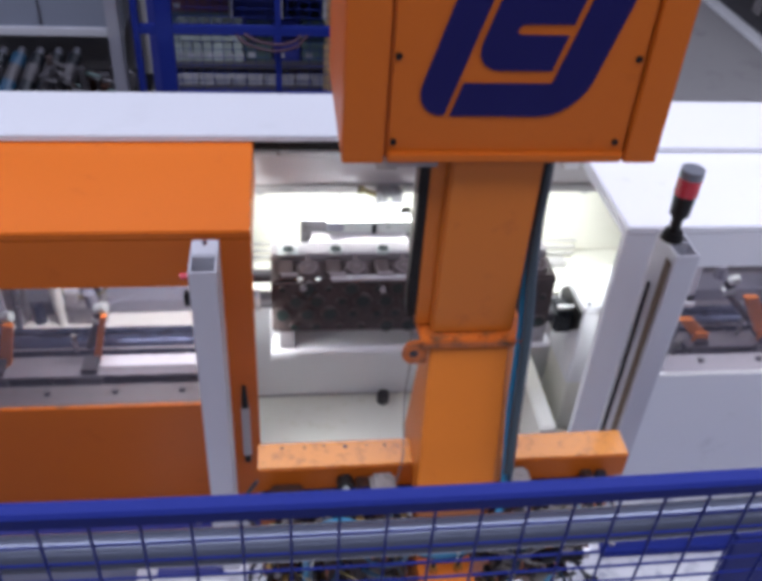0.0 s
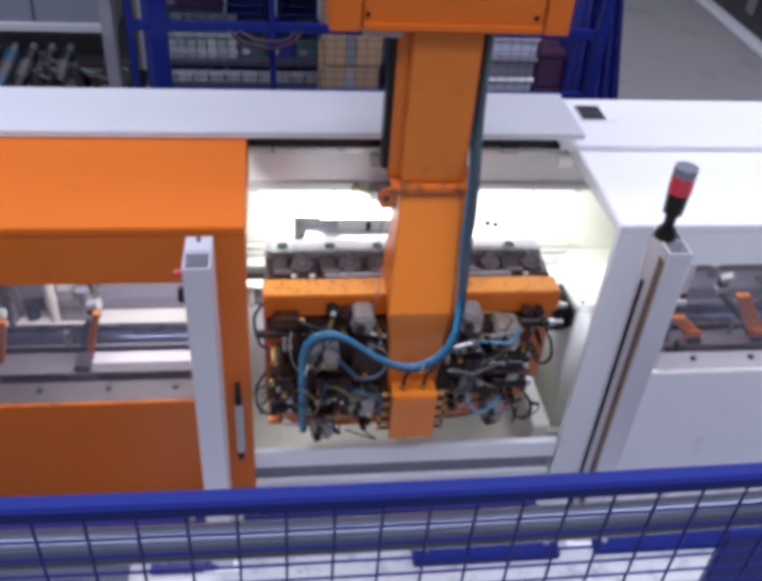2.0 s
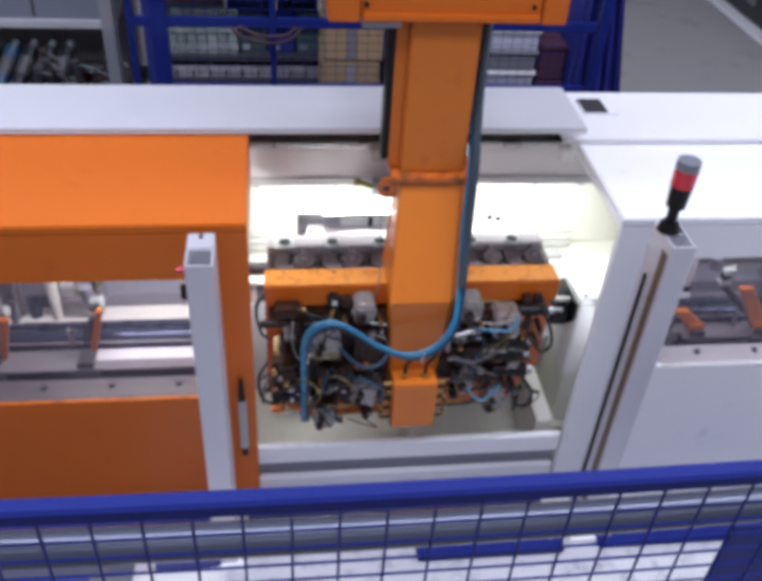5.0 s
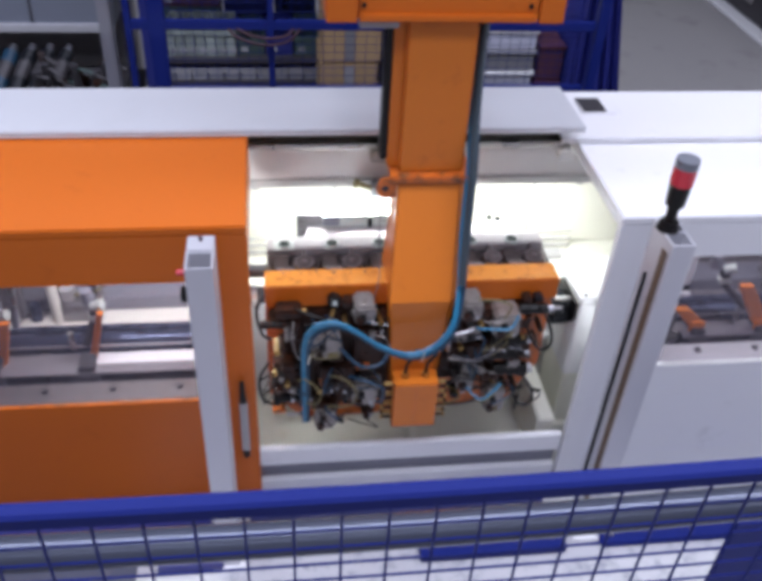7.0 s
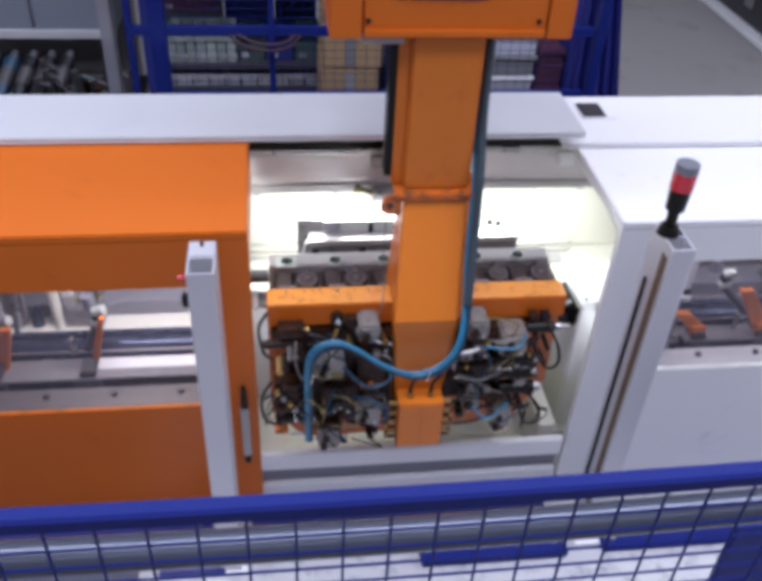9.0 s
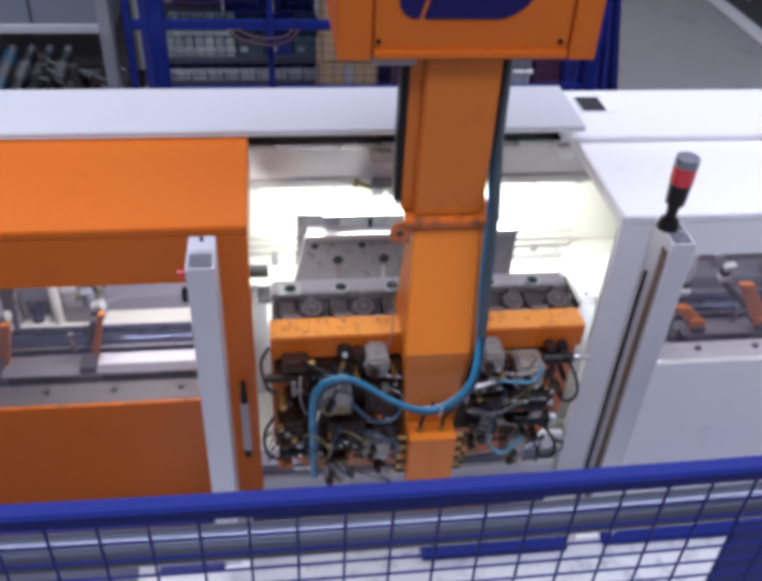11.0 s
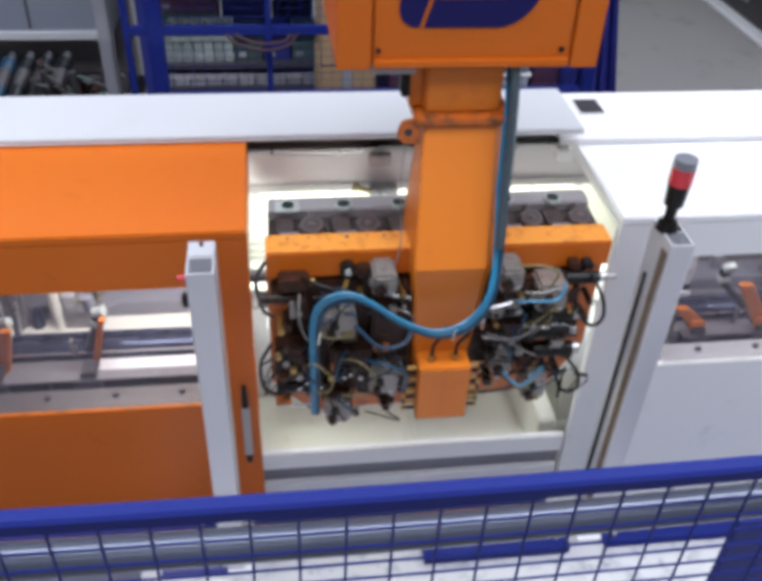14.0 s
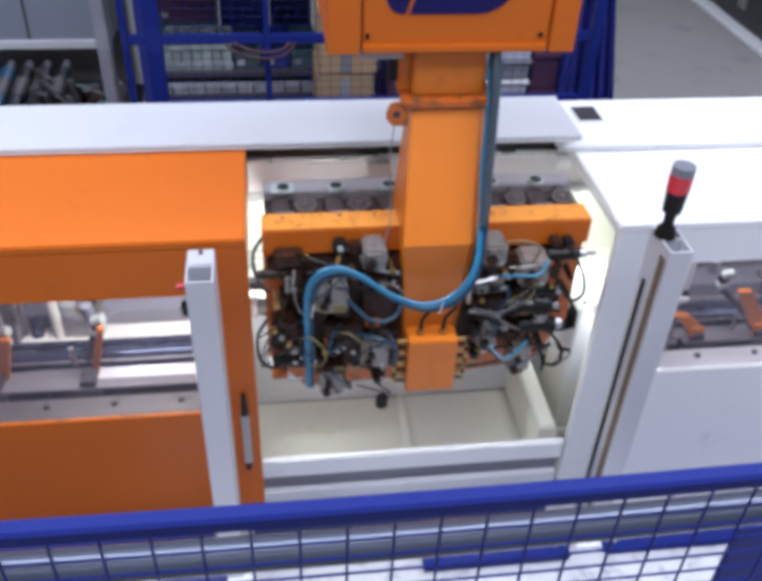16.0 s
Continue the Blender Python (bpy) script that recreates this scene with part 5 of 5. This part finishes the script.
def stored(name, x, y, z, mat, label, cat):
    t = thing(name, ((x[0] + x[1]) / 2, (y[0] + y[1]) / 2, z[0]), label, cat, cat + "s on the rack")
    bm = B()
    w = 0.008
    cuboid(bm, x, y, (z[0], z[0] + w), 0.001)
    cuboid(bm, (x[0], x[0] + w), y, (z[0] + w, z[1]), 0.001)
    cuboid(bm, (x[1] - w, x[1]), y, (z[0] + w, z[1]), 0.001)
    cuboid(bm, (x[0] + w, x[1] - w), (y[0], y[0] + w), (z[0] + w, z[1] - 0.01), 0.001)
    cuboid(bm, (x[0] + w, x[1] - w), (y[1] - w, y[1]), (z[0] + w, z[1]), 0.001)
    part("shell", bm, mat, t)
    part("rim", cuboid(B(), (x[0] - 0.004, x[1] + 0.004), (y[0] - 0.006, y[0] - 0.0005), (z[1] - 0.03, z[1]), 0.002), mat, t)
    part("card", cuboid(B(), (x[0] + 0.02, x[0] + 0.06), (y[0] - 0.003, y[0] - 0.0003), (z[0] + 0.02, z[0] + 0.05), 0), BIN, t)
    return t


rng = random.Random(12)
for i in range(10):
    x = -0.65 + i * 0.093
    stored("storage_bin", (x, x + 0.082), (4.68, 5.0), (0.791, 0.862), BIN, "pale grey plastic storage bin on a rack shelf", "bin")
for i in range(7):
    x = -0.60 + i * 0.056
    stored("storage_bin", (x, x + 0.050), (4.70, 5.0), (0.9255, 1.075), PASTEL, "narrow pale green-grey bin on a rack shelf", "bin")
for i in range(3):
    x = -0.20 + i * 0.165
    stored("storage_bin", (x, x + 0.15), (4.72, 5.1), (0.9255, 0.9255 + rng.uniform(0.07, 0.13)), (CRATE_GREEN, BLUE_DARK, CRATE_GREEN)[i], "dark plastic storage crate on a rack shelf", "crate")
for i in range(4):
    x = -0.65 + i * 0.23
    stored("storage_bin", (x, x + 0.20), (4.72, 5.1), (1.531, 1.531 + rng.uniform(0.12, 0.24)), (CRATE_GREEN, CRATE_RED, CRATE_RED, BIN)[i], "plastic storage crate on a rack shelf", "crate")
stored("storage_bin", (-0.64, -0.30), (5.03, 5.29), (0.9255, 1.095), CRATE_GREEN, "dull green plastic crate at the back of a rack shelf", "crate")
stored("storage_bin", (-0.64, -0.30), (5.03, 5.29), (1.0955, 1.30), CRATE_RED, "dull red plastic crate stacked on a green one", "crate")
stored("storage_bin", (-0.28, 0.00), (5.11, 5.29), (0.9255, 1.30), BLUE_DARK, "tall dark blue plastic crate at the back of a rack shelf", "crate")
stored("storage_bin", (0.02, 0.27), (5.11, 5.29), (0.9255, 1.26), BLACK_ROLL, "tall blackened crate at the back of a rack shelf", "crate")
for k in range(4):
    bx = thing("cardboard_box", (0.42, 4.5, 0.05 + 0.33 * k), "brown corrugated cardboard box in a stack", "box", "stacked boxes")
    block("carton", (0.25 + 0.01 * (k % 2), 0.56 + 0.01 * (k % 2)), (4.25, 4.62), (0.0 + 0.36 * k, 0.355 + 0.36 * k), CARD, bx, 0.006)
    block("tape", (0.38, 0.43), (4.2475, 4.2497), (0.01 + 0.36 * k, 0.34 + 0.36 * k), BIN, bx, 0)
for k in range(11):
    mat = (PALE_CRATE, BLUE_DARK, PALE_CRATE, PALE_CRATE, BIN)[k % 5]
    cr = thing("pallet_crate", (1.2, 4.4, 0.12 * k), "shallow pale grey plastic crate in a tall stack", "crate", "stacked crates")
    block("tray", (1.0, 1.40), (4.2, 4.6), (0.001 + 0.117 * k, 0.095 + 0.117 * k), mat, cr, 0.008)
    block("rim", (0.99, 1.41), (4.19, 4.61), (0.0955 + 0.117 * k, 0.1165 + 0.117 * k), WHITE if k in (8, 10) else mat, cr, 0.004)
for k in range(6):
    cr = thing("pallet_crate", (1.5, 4.3, 0.2 * k), "dull red plastic crate in a stack beside a tarpaulin", "crate", "stacked crates")
    block("tray", (1.425, 1.565), (4.2, 4.5), (0.001 + 0.20 * k, 0.175 + 0.20 * k), CRATE_RED if k != 3 else BLUE_DARK, cr, 0.008)
    block("rim", (1.42, 1.57), (4.19, 4.51), (0.1755 + 0.20 * k, 0.1995 + 0.20 * k), CRATE_RED, cr, 0.004)
for k in range(3):
    cr = thing("pallet_crate", (0.80, 4.4, 0.4 * k), "tall dark red plastic crate in a stack", "crate", "stacked crates")
    block("tray", (0.64, 0.92), (4.25, 4.6), (0.001 + 0.38 * k, 0.36 + 0.38 * k), (CRATE_RED, BLUE_DARK, CRATE_RED)[k], cr, 0.008)
    block("rim", (0.63, 0.93), (4.24, 4.61), (0.3605 + 0.38 * k, 0.3795 + 0.38 * k), BLUE_DARK, cr, 0.004)

wm = thing("rear_machine", (-1.5, 5.0, 0), "white enamelled machine hood above a dark bay", "machine")
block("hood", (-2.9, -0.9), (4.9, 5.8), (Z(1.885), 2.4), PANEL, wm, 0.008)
block("hood_edge", (-2.9, -0.9), (4.88, 4.8995), (Z(1.91), Z(1.86)), ALU, wm, 0.004)
block("seam", (-1.36, -1.35), (4.893, 4.8995), (Z(1.85), 2.4), SHADE_GREY, wm, 0)
block("bay_back", (-2.9, -0.9), (5.6, 5.7), (0.0, Z(1.886)), GREY, wm, 0.004)
block("bench", (-2.9, -0.85), (4.3, 5.6), (0.40, 0.46), BLACK, wm, 0.006)
for xx in (-2.8, -1.7, -0.95):
    block("bench_leg", (xx, xx + 0.08), (4.4, 5.5), (0.0, 0.40), BLACK, wm, 0.004)
for i in range(7):
    x = -1.9 + i * 0.105
    ro = thing("roller", (x, 4.7, 0.46), "dark blue-green steel roller lying aslant in a bay", "roller", "rollers in the bay")
    part("barrel", rod(B(), (x - 0.10, 4.45, 0.50), (x + 0.06, 4.95, 0.84), 0.044, n=20), HOSE_DARK if i in (1, 3) else BLACK_ROLL, ro)
    part("sleeve", rod(B(), (x + 0.012, 4.80, 0.738), (x + 0.040, 4.888, 0.798), 0.046, n=20), SHADE_GREY, ro, "worn grey steel sleeve")
    part("stub", rod(B(), (x + 0.06, 4.95, 0.84), (x + 0.073, 4.99, 0.868), 0.024, n=14), POST_GREY, ro)
bulk = thing("drum_cover", (-1.75, 4.25, 0), "matt black rounded drum cover", "cover")
part("shell", rod(B(), (-2.3, 4.25, 0.38), (-1.32, 4.25, 0.38), 0.36, n=40), BLACK, bulk)
block("cradle", (-2.25, -1.4), (4.0, 4.5), (0.0, 0.15), BLACK, bulk, 0.006)
st = thing("machine_stand", (-1.1, 4.8, 0), "dark steel stand in the bay", "stand")
block("top", (-1.34, -0.86), (4.45, 5.1), (0.66, 0.70), SHADE_GREY, st, 0.005)
for xx in (-1.32, -0.92):
    for yy in (4.47, 5.04):
        block("leg", (xx, xx + 0.04), (yy, yy + 0.04), (0.0, 0.66), SHADE_GREY, st, 0.003)
for i in range(16):
    x = -1.30 + 0.056 * (i % 8)
    y = 4.52 + 0.13 * (i // 8) + 0.05 * (i % 3)
    ml = thing("machine_fitting", (x, y, 0.70), "oily steel pipe fitting on a dark stand", "fitting", "fittings on the stand")
    top = 0.70 + rng.uniform(0.10, 0.24)
    part("body", rod(B(), (x, y, 0.70), (x + rng.uniform(-0.03, 0.03), y, top), rng.uniform(0.016, 0.032), n=14), rng.choice((SHADE_GREY, SHADE_GREY, IRON, OILY)), ml)
    part("elbow", hose(B(), [(x, y, top - 0.04), (x + 0.03, y - 0.05, top - 0.01), (x + 0.09, y - 0.06, top - 0.03 + rng.uniform(-0.03, 0.03))], 0.010, 8, 5), rng.choice((SHADE_GREY, SHADE_GREY, CRATE_GREEN)), ml)

# far side of the aisle
pl = thing("aisle_machine", (5.9, 8.2, 0), "dark machine on a white plinth beside the aisle", "machine")
block("plinth", (4.55, 7.5), (6.2, 11.0), (0.0, 0.05), WHITE, pl, 0.01)
block("bed", (4.68, 7.4), (6.4, 10.8), (0.0505, 0.65), SHADE_GREY, pl, 0.02)
block("cover", (4.85, 7.3), (6.6, 10.6), (0.6505, 0.9), BLACK, pl, 0.02)
for i in range(7):
    block("rib", (4.66, 4.6795), (6.6 + 0.55 * i, 6.75 + 0.55 * i), (0.2, 0.7), STEEL_DULL, pl, 0.006)


# ---- what moves ----
def motions():
    # sideways and lengthways travel of the carriage
    travel = (
        (0.0, -0.034, -0.521), (0.25, -0.012, -0.515), (0.5, 0.024, -0.484), (0.75, 0.020, -0.330), (1.0, 0.005, -0.120), (1.25, -0.001, 0.065), (1.5, -0.004, 0.176),
        (2.0, -0.006, 0.223), (2.5, -0.009, 0.233), (3.0, -0.010, 0.238), (3.5, -0.009, 0.244), (4.0, -0.009, 0.249), (5.2, -0.009, 0.258), (6.5, -0.009, 0.263), (8.5, -0.009, 0.261),
        (8.7, -0.009, 0.250), (9.0, -0.006, 0.187), (9.4, -0.003, 0.110), (10.0, 0.0, 0.045), (10.7, 0.002, 0.005), (11.5, 0.003, -0.021),
        (12.0, 0.004, -0.040), (12.5, 0.003, -0.042), (13.0, 0.003, -0.044), (13.5, 0.003, -0.044), (13.75, 0.003, -0.043), (14.0, 0.003, -0.039), (14.5, 0.0, 0.0), (15.0, -0.001, 0.040),
        (15.5, -0.003, 0.082), (16.0, -0.004, 0.124))
    # lift of the ram
    lift = {12.0: 0.007, 12.5: 0.102, 13.0: 0.235, 13.5: 0.352, 13.75: 0.372}
    moves = [(t, x, y, lift.get(t, 0.0 if t < 12 else 0.376)) for t, x, y in travel]
    walk(car, [(t, pose(CAR_BASE.x + x, CAR_BASE.y + y, CAR_BASE.z)) for t, x, y, z in moves])
    walk(ram, [(t, pose(RAM_BASE.x + x, RAM_BASE.y + y, RAM_BASE.z + z)) for t, x, y, z in moves])
    # the cylinder head rests in the fixture until the gripper draws it out
    rest = [(0.0, 0.0, 0.0, 0.0), (4.2, 0.0, 0.0, 0.0), (8.5, 0.0, 0.0, 0.0)]
    drawn = [(t, x + 0.009, y - 0.261, z) for t, x, y, z in moves if t > 8.5]
    walk(head, [(t, pose(HEAD_BASE.x + x, HEAD_BASE.y + y, HEAD_BASE.z + z)) for t, x, y, z in rest + drawn])


motions()
